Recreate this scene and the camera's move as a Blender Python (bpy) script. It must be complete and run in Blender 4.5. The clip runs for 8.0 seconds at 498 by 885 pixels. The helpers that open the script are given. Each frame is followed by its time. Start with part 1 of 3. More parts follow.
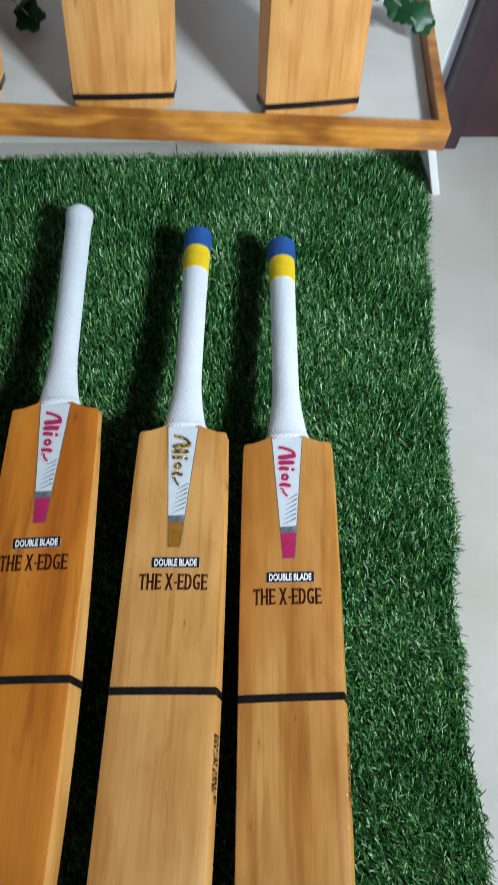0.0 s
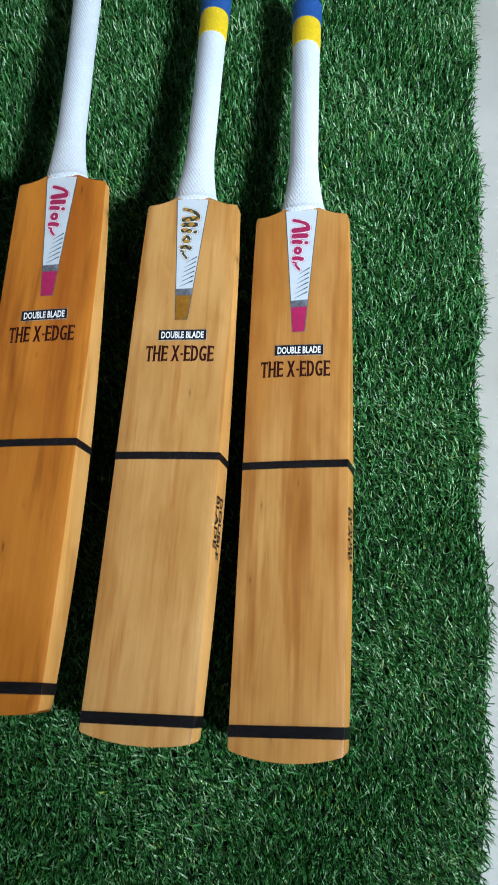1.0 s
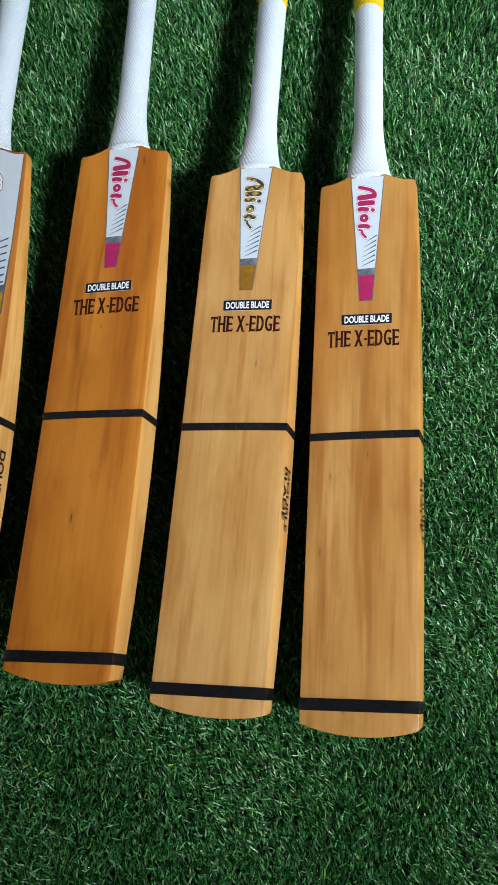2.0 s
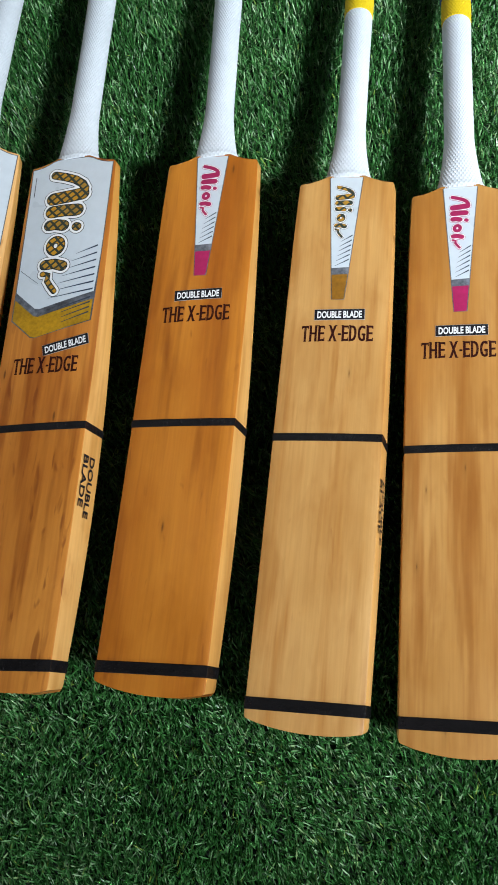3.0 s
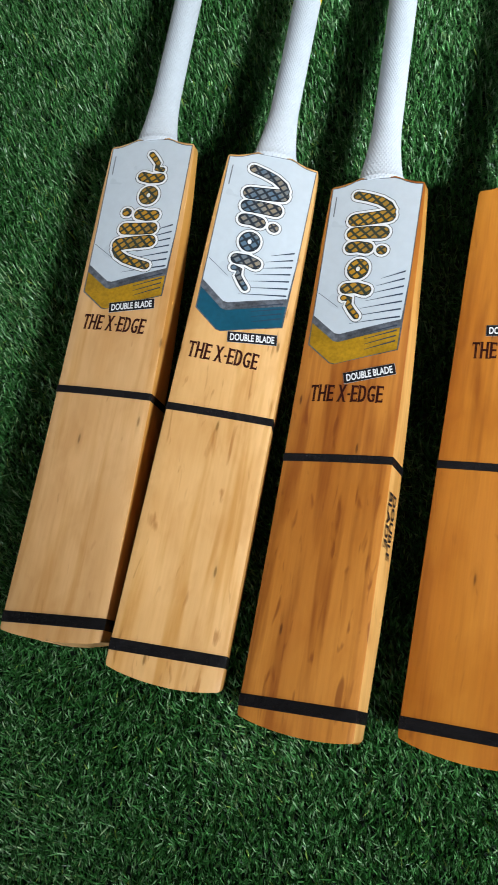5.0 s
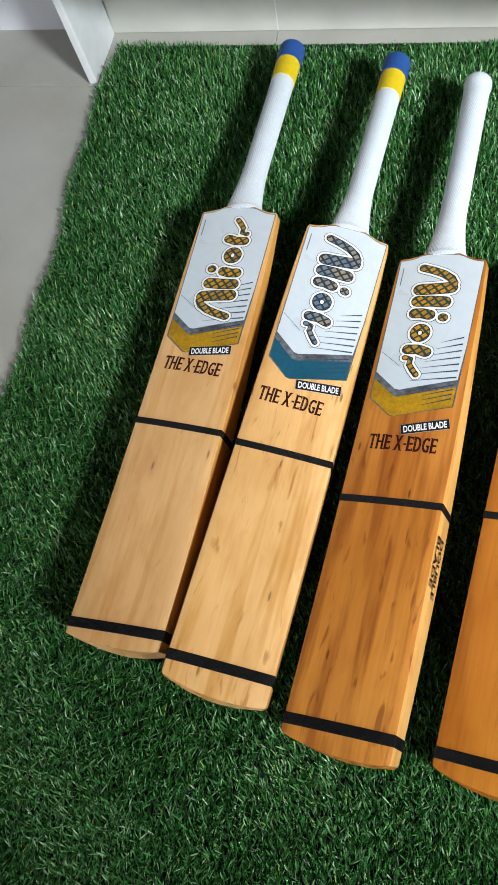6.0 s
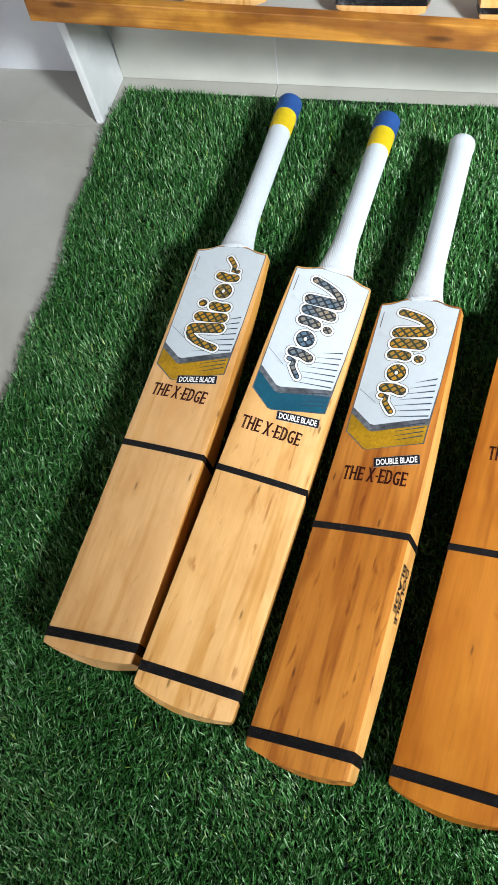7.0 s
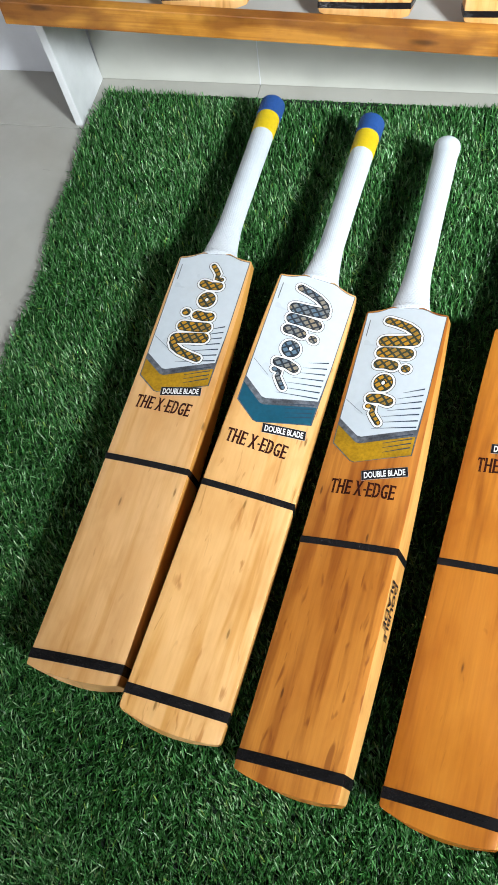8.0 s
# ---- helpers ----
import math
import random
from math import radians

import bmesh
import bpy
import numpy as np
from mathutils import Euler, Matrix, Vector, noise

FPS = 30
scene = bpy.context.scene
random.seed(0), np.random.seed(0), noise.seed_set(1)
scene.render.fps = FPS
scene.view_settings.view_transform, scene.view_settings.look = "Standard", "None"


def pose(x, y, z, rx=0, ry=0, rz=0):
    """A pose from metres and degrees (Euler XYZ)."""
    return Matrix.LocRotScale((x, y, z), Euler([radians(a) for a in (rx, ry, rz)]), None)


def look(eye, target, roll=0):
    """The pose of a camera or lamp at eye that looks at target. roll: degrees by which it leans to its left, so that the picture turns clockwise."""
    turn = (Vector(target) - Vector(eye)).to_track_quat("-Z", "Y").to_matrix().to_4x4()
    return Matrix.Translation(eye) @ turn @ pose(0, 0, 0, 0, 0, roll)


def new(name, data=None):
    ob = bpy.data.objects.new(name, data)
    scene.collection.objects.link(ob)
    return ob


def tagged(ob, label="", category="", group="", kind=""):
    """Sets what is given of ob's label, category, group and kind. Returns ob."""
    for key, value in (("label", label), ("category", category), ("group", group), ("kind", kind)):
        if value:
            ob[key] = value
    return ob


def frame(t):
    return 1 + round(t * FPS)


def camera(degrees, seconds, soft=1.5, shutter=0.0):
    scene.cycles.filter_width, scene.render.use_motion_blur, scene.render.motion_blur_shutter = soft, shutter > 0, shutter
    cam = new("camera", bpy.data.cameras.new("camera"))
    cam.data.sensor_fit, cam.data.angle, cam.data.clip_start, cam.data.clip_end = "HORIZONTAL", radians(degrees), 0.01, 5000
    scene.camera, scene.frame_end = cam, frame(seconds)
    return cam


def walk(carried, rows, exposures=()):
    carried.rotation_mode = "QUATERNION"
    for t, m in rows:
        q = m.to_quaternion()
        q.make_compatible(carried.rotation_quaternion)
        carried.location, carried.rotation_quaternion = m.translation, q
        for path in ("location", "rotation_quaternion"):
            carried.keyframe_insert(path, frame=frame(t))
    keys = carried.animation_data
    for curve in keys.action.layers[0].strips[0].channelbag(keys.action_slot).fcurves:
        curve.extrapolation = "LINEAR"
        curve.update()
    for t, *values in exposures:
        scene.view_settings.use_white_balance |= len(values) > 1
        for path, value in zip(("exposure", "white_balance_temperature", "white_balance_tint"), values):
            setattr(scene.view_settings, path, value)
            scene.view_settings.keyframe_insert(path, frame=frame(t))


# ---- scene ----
cam = camera(34.8, 8.0, soft=0.85, shutter=0.15)
PATH = [
    (0, (0.113, -0.277, 0.838), (0.406, 0.634, -0.918), 12.3),
    (0.1, (0.124, -0.279, 0.807), (0.381, 0.573, -0.985), 11.7),
    (0.2, (0.144, -0.282, 0.787), (0.349, 0.512, -1.037), 9.7),
    (0.3, (0.156, -0.287, 0.784), (0.33, 0.451, -1.066), 8.8),
    (0.5, (0.178, -0.307, 0.781), (0.299, 0.385, -1.091), 5.3),
    (1, (0.176, -0.361, 0.79), (0.259, 0.253, -1.112), 3.0),
    (1.2, (0.172, -0.37, 0.787), (0.234, 0.205, -1.128), 1.4),
    (2.5, (0.119, -0.374, 0.768), (0.074, 0.253, -1.13), -8.1),
    (3, (0.079, -0.371, 0.762), (0.015, 0.272, -1.131), -9.0),
    (3.5, (0.042, -0.356, 0.745), (-0.057, 0.27, -1.152), -11.4),
    (4, (-0.004, -0.343, 0.742), (-0.148, 0.271, -1.156), -14.4),
    (4.5, (-0.06, -0.336, 0.744), (-0.292, 0.309, -1.135), -18.8),
    (5, (-0.116, -0.335, 0.749), (-0.422, 0.327, -1.114), -21.9),
    (5.2, (-0.126, -0.333, 0.753), (-0.464, 0.337, -1.101), -23.4),
    (6.3, (-0.130, -0.426, 0.815), (-0.548, 0.453, -0.933), -16.2),
    (6.5, (-0.119, -0.434, 0.823), (-0.52, 0.463, -0.918), -14.4),
    (7, (-0.114, -0.426, 0.826), (-0.496, 0.494, -0.908), -12.3),
    (7.5, (-0.118, -0.41, 0.825), (-0.481, 0.51, -0.914), -11.9),
    (8, (-0.117, -0.398, 0.824), (-0.467, 0.51, -0.923), -11.7),
]
walk(cam, [(t, look(eye, target, roll)) for t, eye, target, roll in PATH],
     exposures=[(0.0, -0.44, 6150, 9), (0.5, -0.32, 5800, 8), (1.2, -0.30, 5950, 8), (2.5, -0.26, 6300, 10), (3.5, -0.06, 6400, 10), (4.5, 0.08, 6350, 10), (5.2, 0.14, 6450, 10), (6.3, 0.38, 6600, 10), (8.0, 0.52, 6550, 10)])

# ---- world and light ----
world = bpy.data.worlds.new("sky")
scene.world = world
world.use_nodes = True
sky = world.node_tree.nodes.new("ShaderNodeTexSky")
sky.sky_type, sky.sun_disc = "NISHITA", False
sky.sun_elevation, sky.sun_rotation = radians(48), radians(90)
world.node_tree.links.new(sky.outputs[0], world.node_tree.nodes["Background"].inputs[0])
world.node_tree.nodes["Background"].inputs[1].default_value = 0.08

WIN_X, WIN_Y0, WIN_Y1, WIN_Z0, WIN_Z1 = 1.32, -1.42, -0.80, 1.32, 1.76
lamp = bpy.data.lights.new("window_daylight", "AREA")
lamp.shape, lamp.size, lamp.size_y = "RECTANGLE", WIN_Y1 - WIN_Y0 - 0.2, WIN_Z1 - WIN_Z0 - 0.16
lamp.energy, lamp.color, lamp.spread = 21.2, (0.87, 0.955, 1.0), radians(72)
window_light = new("window_daylight", lamp)
window_light.matrix_world = look((WIN_X - 0.02, (WIN_Y0 + WIN_Y1) / 2, (WIN_Z0 + WIN_Z1) / 2), (0.42, 0.40, 0.0))

FRONT_Y = -3.0
FILL_X0, FILL_X1, FILL_Z0, FILL_Z1 = -2.60, -1.10, 0.45, 1.75
# Fill lamp, added to stand in for light bounced around the room.
lamp = bpy.data.lights.new("south_fill", "AREA")
lamp.shape, lamp.size, lamp.size_y = "RECTANGLE", FILL_X1 - FILL_X0 - 0.1, FILL_Z1 - FILL_Z0 - 0.1
lamp.energy, lamp.color, lamp.spread = 8.5, (0.93, 0.97, 1.0), radians(100)
south_light = new("south_fill", lamp)
south_light.matrix_world = look(((FILL_X0 + FILL_X1) / 2, FRONT_Y + 0.02, (FILL_Z0 + FILL_Z1) / 2), (0.0, 0.6, 0.1))


# ---- materials ----
def nodes_of(name):
    mat = bpy.data.materials.new(name)
    mat.use_nodes = True
    return mat, mat.node_tree.nodes, mat.node_tree.links, mat.node_tree.nodes["Principled BSDF"]


def coords(n, l, scale, rotation=(0, 0, 0), source="Object", shift=False):
    tc, mp = n.new("ShaderNodeTexCoord"), n.new("ShaderNodeMapping")
    mp.inputs["Scale"].default_value, mp.inputs["Rotation"].default_value = scale, rotation
    l.new(tc.outputs[source], mp.inputs["Vector"])
    if shift:
        info, mul = n.new("ShaderNodeObjectInfo"), n.new("ShaderNodeMath")
        mul.operation, mul.inputs[1].default_value = "MULTIPLY", 37.0
        l.new(info.outputs["Random"], mul.inputs[0])
        l.new(mul.outputs[0], mp.inputs["Location"])
    return mp.outputs[0]


def noise_tex(n, l, vec, scale, detail=4.0, rough=0.55, distortion=0.0):
    t = n.new("ShaderNodeTexNoise")
    t.inputs["Scale"].default_value, t.inputs["Detail"].default_value = scale, detail
    t.inputs["Roughness"].default_value, t.inputs["Distortion"].default_value = rough, distortion
    l.new(vec, t.inputs["Vector"])
    return t.outputs[0]


def ramp(n, l, fac, stops):
    r = n.new("ShaderNodeValToRGB")
    e = r.color_ramp.elements
    while len(e) < len(stops):
        e.new(0.5)
    for k, (p, c) in enumerate(stops):
        e[k].position, e[k].color = p, (*c, 1) if len(c) == 3 else c
    l.new(fac, r.inputs[0])
    return r.outputs[0]


def mix(n, l, fac, a, b, mode="MIX"):
    m = n.new("ShaderNodeMix")
    m.data_type, m.blend_type = "RGBA", mode
    for sock, v in ((m.inputs[0], fac), (m.inputs[6], a), (m.inputs[7], b)):
        if isinstance(v, (int, float)):
            sock.default_value = v
        elif isinstance(v, tuple):
            sock.default_value = (*v, 1)
        else:
            l.new(v, sock)
    return m.outputs[2]


def bump(n, l, height, strength, distance, bsdf):
    b = n.new("ShaderNodeBump")
    b.inputs["Strength"].default_value, b.inputs["Distance"].default_value = strength, distance
    l.new(height, b.inputs["Height"])
    l.new(b.outputs[0], bsdf.inputs["Normal"])


def plain(name, colour, rough, vary=0.12, scale=60.0, bump_by=0.0, metal=0.0, coat=0.0, source="Object", gloss=0.5):
    mat, n, l, bsdf = nodes_of(name)
    vec = coords(n, l, (1, 1, 1), source=source)
    fine, broad = noise_tex(n, l, vec, scale), noise_tex(n, l, vec, scale / 9, 3)
    dark = tuple(c * (1 - vary) for c in colour)
    light = tuple(min(1, c * (1 + vary * 0.6)) for c in colour)
    a = ramp(n, l, fine, [(0.3, dark), (0.7, light)])
    b = ramp(n, l, broad, [(0.35, (1 - vary,) * 3), (0.65, (1, 1, 1))])
    l.new(mix(n, l, 1.0, a, b, "MULTIPLY"), bsdf.inputs["Base Color"])
    l.new(ramp(n, l, broad, [(0.3, (rough * 0.85,) * 3), (0.7, (min(1, rough * 1.15),) * 3)]), bsdf.inputs["Roughness"])
    bsdf.inputs["Specular IOR Level"].default_value = gloss
    bsdf.inputs["Metallic"].default_value, bsdf.inputs["Coat Weight"].default_value = metal, coat
    if bump_by:
        bump(n, l, fine, bump_by, 0.001, bsdf)
    return mat


def willow(name, light, dark, streak, knots=0.5, rough=0.42, toe_sheen=0.0, figure=0.7, fibre=0.90):
    """Varnished willow: long grain along the bat, broad bands of heartwood, brown flecks and pin knots."""
    mat, n, l, bsdf = nodes_of(name)
    broad = noise_tex(n, l, coords(n, l, (17, 2.0, 9), (0, 0, 0.03), shift=True), 1.0, 3, 0.5, 0.4)
    grain = noise_tex(n, l, coords(n, l, (75, 4.5, 40), shift=True), 1.0, 3, 0.55, 0.25)
    fine = noise_tex(n, l, coords(n, l, (420, 9, 300), shift=True), 1.0, 3, 0.6)
    cloud = noise_tex(n, l, coords(n, l, (14, 6, 8), shift=True), 1.0, 4, 0.55)
    fleck = noise_tex(n, l, coords(n, l, (135, 24, 80), (0, 0, 0.06), shift=True), 1.0, 2, 0.5, 0.6)
    base = ramp(n, l, broad, [(0.34, dark), (0.48, tuple((a + b) / 2 for a, b in zip(light, dark))), (0.62, light)])
    if toe_sheen:
        # paler tone painted towards the toe, standing in for the sheen there
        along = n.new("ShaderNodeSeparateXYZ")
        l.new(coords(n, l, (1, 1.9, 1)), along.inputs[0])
        toned = n.new("ShaderNodeMath")
        toned.operation = "MULTIPLY_ADD"
        l.new(along.outputs[1], toned.inputs[0])
        toned.inputs[1].default_value = -1.0
        l.new(broad, toned.inputs[2])
        base = mix(n, l, ramp(n, l, toned.outputs[0], [(0.55, (0, 0, 0)), (1.0, (toe_sheen,) * 3)]), base, tuple(min(1.0, c * k) for c, k in zip(light, (1.05, 1.12, 1.3))))
    base = mix(n, l, ramp(n, l, grain, [(0.70 - 0.28 * figure, (0, 0, 0)), (0.84 - 0.24 * figure, (figure,) * 3)]), base, streak)
    base = mix(n, l, 1.0, base, ramp(n, l, fine, [(0.3, (fibre, fibre - 0.03, fibre - 0.07)), (0.65, (1, 1, 1))]), "MULTIPLY")
    base = mix(n, l, 1.0, base, ramp(n, l, cloud, [(0.32, (0.82, 0.75, 0.65)), (0.60, (1, 1, 1))]), "MULTIPLY")
    mottle = noise_tex(n, l, coords(n, l, (46, 15, 30), (0, 0, 0.1), shift=True), 1.0, 3, 0.6, 0.5)
    base = mix(n, l, 1.0, base, ramp(n, l, mottle, [(0.34, (0.92, 0.87, 0.80)), (0.52, (1, 1, 1)), (0.70, (1.0, 0.98, 0.94))]), "MULTIPLY")
    base = mix(n, l, ramp(n, l, fleck, [(0.68 - 0.06 * (knots > 0.8), (0, 0, 0)), (0.78 - 0.06 * (knots > 0.8), (knots * 0.8,) * 3)]), base, tuple(c * k for c, k in zip(streak, (0.62, 0.48, 0.4))))
    # a few pin knots, each in a soft brown halo
    pin = n.new("ShaderNodeTexVoronoi")
    pin.voronoi_dimensions = "2D"
    pin.inputs["Scale"].default_value = 1.0
    l.new(coords(n, l, (34, 8, 5), (0, 0, 0.3), shift=True), pin.inputs["Vector"])
    few = n.new("ShaderNodeSeparateColor")
    l.new(pin.outputs["Color"], few.inputs[0])
    keep = ramp(n, l, few.outputs[0], [(0.66, (0, 0, 0)), (0.68, (1, 1, 1))])
    spot = mix(n, l, 1.0, keep, ramp(n, l, pin.outputs["Distance"], [(0.0, (0.95,) * 3), (0.028, (knots,) * 3), (0.05, (0.15,) * 3), (0.13, (0, 0, 0))]), "MULTIPLY")
    base = mix(n, l, spot, base, tuple(c * 0.4 for c in streak))
    l.new(base, bsdf.inputs["Base Color"])
    l.new(ramp(n, l, cloud, [(0.3, (rough * 0.8,) * 3), (0.7, (rough * 1.25,) * 3)]), bsdf.inputs["Roughness"])
    bsdf.inputs["Coat Weight"].default_value, bsdf.inputs["Coat Roughness"].default_value = 0.15, 0.28
    bump(n, l, grain, 0.08, 0.0006, bsdf)
    return mat


# The last value sets how much sheen is painted in near the toe.
WOOD = {
    "honey": willow("willow_honey", (0.60, 0.325, 0.100), (0.47, 0.205, 0.036), (0.42, 0.165, 0.026), 0.35, toe_sheen=0.45),
    "flax": willow("willow_flax", (0.56, 0.290, 0.080), (0.45, 0.190, 0.032), (0.36, 0.130, 0.020), 0.3, toe_sheen=0.3),
    "pale": willow("willow_pale", (0.79, 0.455, 0.175), (0.71, 0.350, 0.092), (0.60, 0.285, 0.055), 0.85, toe_sheen=0.5, fibre=0.96),
    "amber": willow("willow_amber", (0.57, 0.208, 0.020), (0.43, 0.126, 0.008), (0.28, 0.072, 0.005), 0.6, toe_sheen=0.3, figure=0.64),
    "tawny": willow("willow_tawny", (0.60, 0.230, 0.034), (0.42, 0.125, 0.010), (0.30, 0.078, 0.007), 0.85, toe_sheen=0.15, figure=0.78),
    "cream": willow("willow_cream", (0.79, 0.470, 0.205), (0.72, 0.380, 0.130), (0.64, 0.325, 0.095), 0.8, toe_sheen=0.5, fibre=0.96),
}
# Willow for the bat sides, its colour raised to imitate direct light.
LIT_EDGE_WOOD = willow("willow_edge_lit", (0.74, 0.41, 0.13), (0.64, 0.31, 0.065), (0.46, 0.19, 0.03), 0.4)
TAPE = plain("black_tape", (0.012, 0.011, 0.012), 0.18, 0.3, 150, 0.7, gloss=0.4)
GRIP = plain("white_rubber", (0.66, 0.70, 0.755), 0.55, 0.05, 250)
YELLOW = plain("yellow_rubber", (0.80, 0.56, 0.012), 0.5, 0.1, 200)
BLUE = plain("blue_rubber", (0.020, 0.085, 0.31), 0.5, 0.15, 200)
INK = plain("black_ink", (0.012, 0.012, 0.016), 0.45, 0.2, 300, gloss=0.2)
MAROON_INK = plain("maroon_ink", (0.038, 0.006, 0.005), 0.5, 0.3, 300, gloss=0.15)
STICKER = plain("white_sticker", (0.58, 0.64, 0.70), 0.30, 0.04, 120, coat=0.3)
WHITE_INK = plain("white_ink", (0.85, 0.85, 0.86), 0.45, 0.05, 200)
GREY_FOIL = plain("grey_foil", (0.19, 0.21, 0.25), 0.33, 0.55, 220, metal=0.3)
GOLD_FOIL = plain("gold_foil", (0.50, 0.27, 0.008), 0.38, 0.25, 300, metal=0.12)
TEAL_FOIL = plain("teal_foil", (0.002, 0.080, 0.135), 0.35, 0.15, 200)
PINK_INK = plain("pink_ink", (0.40, 0.015, 0.10), 0.4, 0.15, 200)
BROWN_INK = plain("brown_ink", (0.30, 0.13, 0.010), 0.4, 0.25, 200)
NAVY_INK = plain("navy_ink", (0.03, 0.05, 0.09), 0.4, 0.2, 200)


def plaid(name, a, b, c):
    """Crossed diagonal bands of three inks, as printed inside the mark on the stickers."""
    mat, n, l, bsdf = nodes_of(name)
    out = []
    for angle, scale in ((0.9, 48.0), (-0.75, 40.0)):
        w = n.new("ShaderNodeTexWave")
        w.inputs["Scale"].default_value, w.inputs["Distortion"].default_value = scale, 1.2
        l.new(coords(n, l, (1, 1, 1), (0, 0, angle)), w.inputs["Vector"])
        out.append(w.outputs["Fac"])
    base = ramp(n, l, noise_tex(n, l, coords(n, l, (1, 1, 1)), 45), [(0.4, a), (0.58, b)])
    for wave in out:
        base = mix(n, l, ramp(n, l, wave, [(0.74, (0, 0, 0)), (0.80, (1, 1, 1))]), base, c)
    l.new(base, bsdf.inputs["Base Color"])
    bsdf.inputs["Roughness"].default_value = 0.35
    return mat


MARK_GOLD = plaid("printed_gold_plaid", (0.50, 0.25, 0.015), (0.30, 0.17, 0.03), (0.02, 0.035, 0.03))
MARK_BLUE = plaid("printed_slate_plaid", (0.10, 0.17, 0.24), (0.30, 0.24, 0.16), (0.012, 0.022, 0.035))


def pine(name, light, dark, stain):
    """Varnished pine with its grain along x, blotched where the stain soaked in, with dark knots."""
    mat, n, l, bsdf = nodes_of(name)
    grain = noise_tex(n, l, coords(n, l, (4, 60, 170)), 1.0, 4, 0.6, 0.5)
    blotch = noise_tex(n, l, coords(n, l, (7, 9, 22)), 1.0, 3, 0.5, 0.3)
    drip = noise_tex(n, l, coords(n, l, (26, 30, 40)), 1.0, 4, 0.6)
    base = ramp(n, l, grain, [(0.36, dark), (0.62, light)])
    base = mix(n, l, ramp(n, l, blotch, [(0.44, (0, 0, 0)), (0.54, (0.8,) * 3)]), base, stain)
    base = mix(n, l, 1.0, base, ramp(n, l, drip, [(0.34, (0.72, 0.66, 0.6)), (0.56, (1, 1, 1))]), "MULTIPLY")
    knot = n.new("ShaderNodeTexVoronoi")
    knot.inputs["Scale"].default_value = 1.0
    l.new(coords(n, l, (7, 9, 28)), knot.inputs["Vector"])
    base = mix(n, l, ramp(n, l, knot.outputs["Distance"], [(0.06, (0.85,) * 3), (0.14, (0, 0, 0))]), base, tuple(c * 0.3 for c in stain))
    l.new(base, bsdf.inputs["Base Color"])
    l.new(ramp(n, l, drip, [(0.3, (0.28,) * 3), (0.7, (0.46,) * 3)]), bsdf.inputs["Roughness"])
    bsdf.inputs["Coat Weight"].default_value = 0.2
    bump(n, l, grain, 0.15, 0.0008, bsdf)
    return mat


SHELF_WOOD = pine("shelf_pine", (0.58, 0.27, 0.040), (0.40, 0.150, 0.018), (0.21, 0.068, 0.010))
SHELF_TOP = plain("white_laminate", (0.50, 0.49, 0.465), 0.35, 0.08, 20)
PANEL = plain("white_paint", (0.74, 0.75, 0.76), 0.45, 0.08, 25)
WALL = plain("wall_paint", (0.66, 0.67, 0.71), 0.8, 0.08, 14, 0.1)
FAR_WALL = plain("tan_paint", (0.50, 0.49, 0.47), 0.8, 0.08, 14)
CEIL = plain("ceiling_paint", (0.55, 0.55, 0.55), 0.9, 0.05, 10)


def stained_tile(name, colour, stain):
    """Glazed floor tile: a faint mottle, broad scuffs and a few brown smears and specks of dirt."""
    mat, n, l, bsdf = nodes_of(name)
    vec = coords(n, l, (1, 1, 1))
    mottle, scuff = noise_tex(n, l, vec, 9, 4), noise_tex(n, l, vec, 3.2, 5, 0.6, 0.4)
    smear = noise_tex(n, l, coords(n, l, (16, 60, 1), (0, 0, 0.1)), 1.0, 4, 0.65, 0.8)
    speck = noise_tex(n, l, vec, 110, 2)
    base = ramp(n, l, mottle, [(0.3, tuple(c * 0.92 for c in colour)), (0.7, tuple(c * 1.05 for c in colour))])
    base = mix(n, l, ramp(n, l, scuff, [(0.48, (0, 0, 0)), (0.70, (0.35,) * 3)]), base, stain)
    base = mix(n, l, ramp(n, l, smear, [(0.68, (0, 0, 0)), (0.76, (0.5,) * 3)]), base, tuple(c * 0.5 for c in stain))
    base = mix(n, l, ramp(n, l, speck, [(0.76, (0, 0, 0)), (0.80, (0.6,) * 3)]), base, tuple(c * 0.4 for c in stain))
    l.new(base, bsdf.inputs["Base Color"])
    l.new(ramp(n, l, scuff, [(0.3, (0.30,) * 3), (0.7, (0.50,) * 3)]), bsdf.inputs["Roughness"])
    return mat


TILE = stained_tile("floor_tile", (0.45, 0.435, 0.395), (0.30, 0.26, 0.20))
SKIRT = plain("skirting_tile", (0.62, 0.615, 0.56), 0.3, 0.10, 9)
GROUT = plain("grout", (0.36, 0.34, 0.30), 0.9, 0.2, 90)
MAROON = plain("maroon_paint", (0.050, 0.014, 0.018), 0.35, 0.3, 22)
DARKWOOD = plain("dark_frame", (0.040, 0.020, 0.028), 0.4, 0.3, 30)
BACKING = plain("turf_backing", (0.006, 0.020, 0.008), 0.9, 0.3, 100)
LEAF = plain("ivy_leaf", (0.020, 0.13, 0.045), 0.4, 0.35, 50)
STEM = plain("ivy_stem", (0.35, 0.36, 0.28), 0.6, 0.2, 80)
FRAME = plain("window_frame", (0.55, 0.55, 0.55), 0.5, 0.05, 30)

GLASS, gn, gl, gb = nodes_of("window_glass")
gb.inputs["Transmission Weight"].default_value, gb.inputs["Roughness"].default_value = 1.0, 0.0
gb.inputs["IOR"].default_value = 1.02

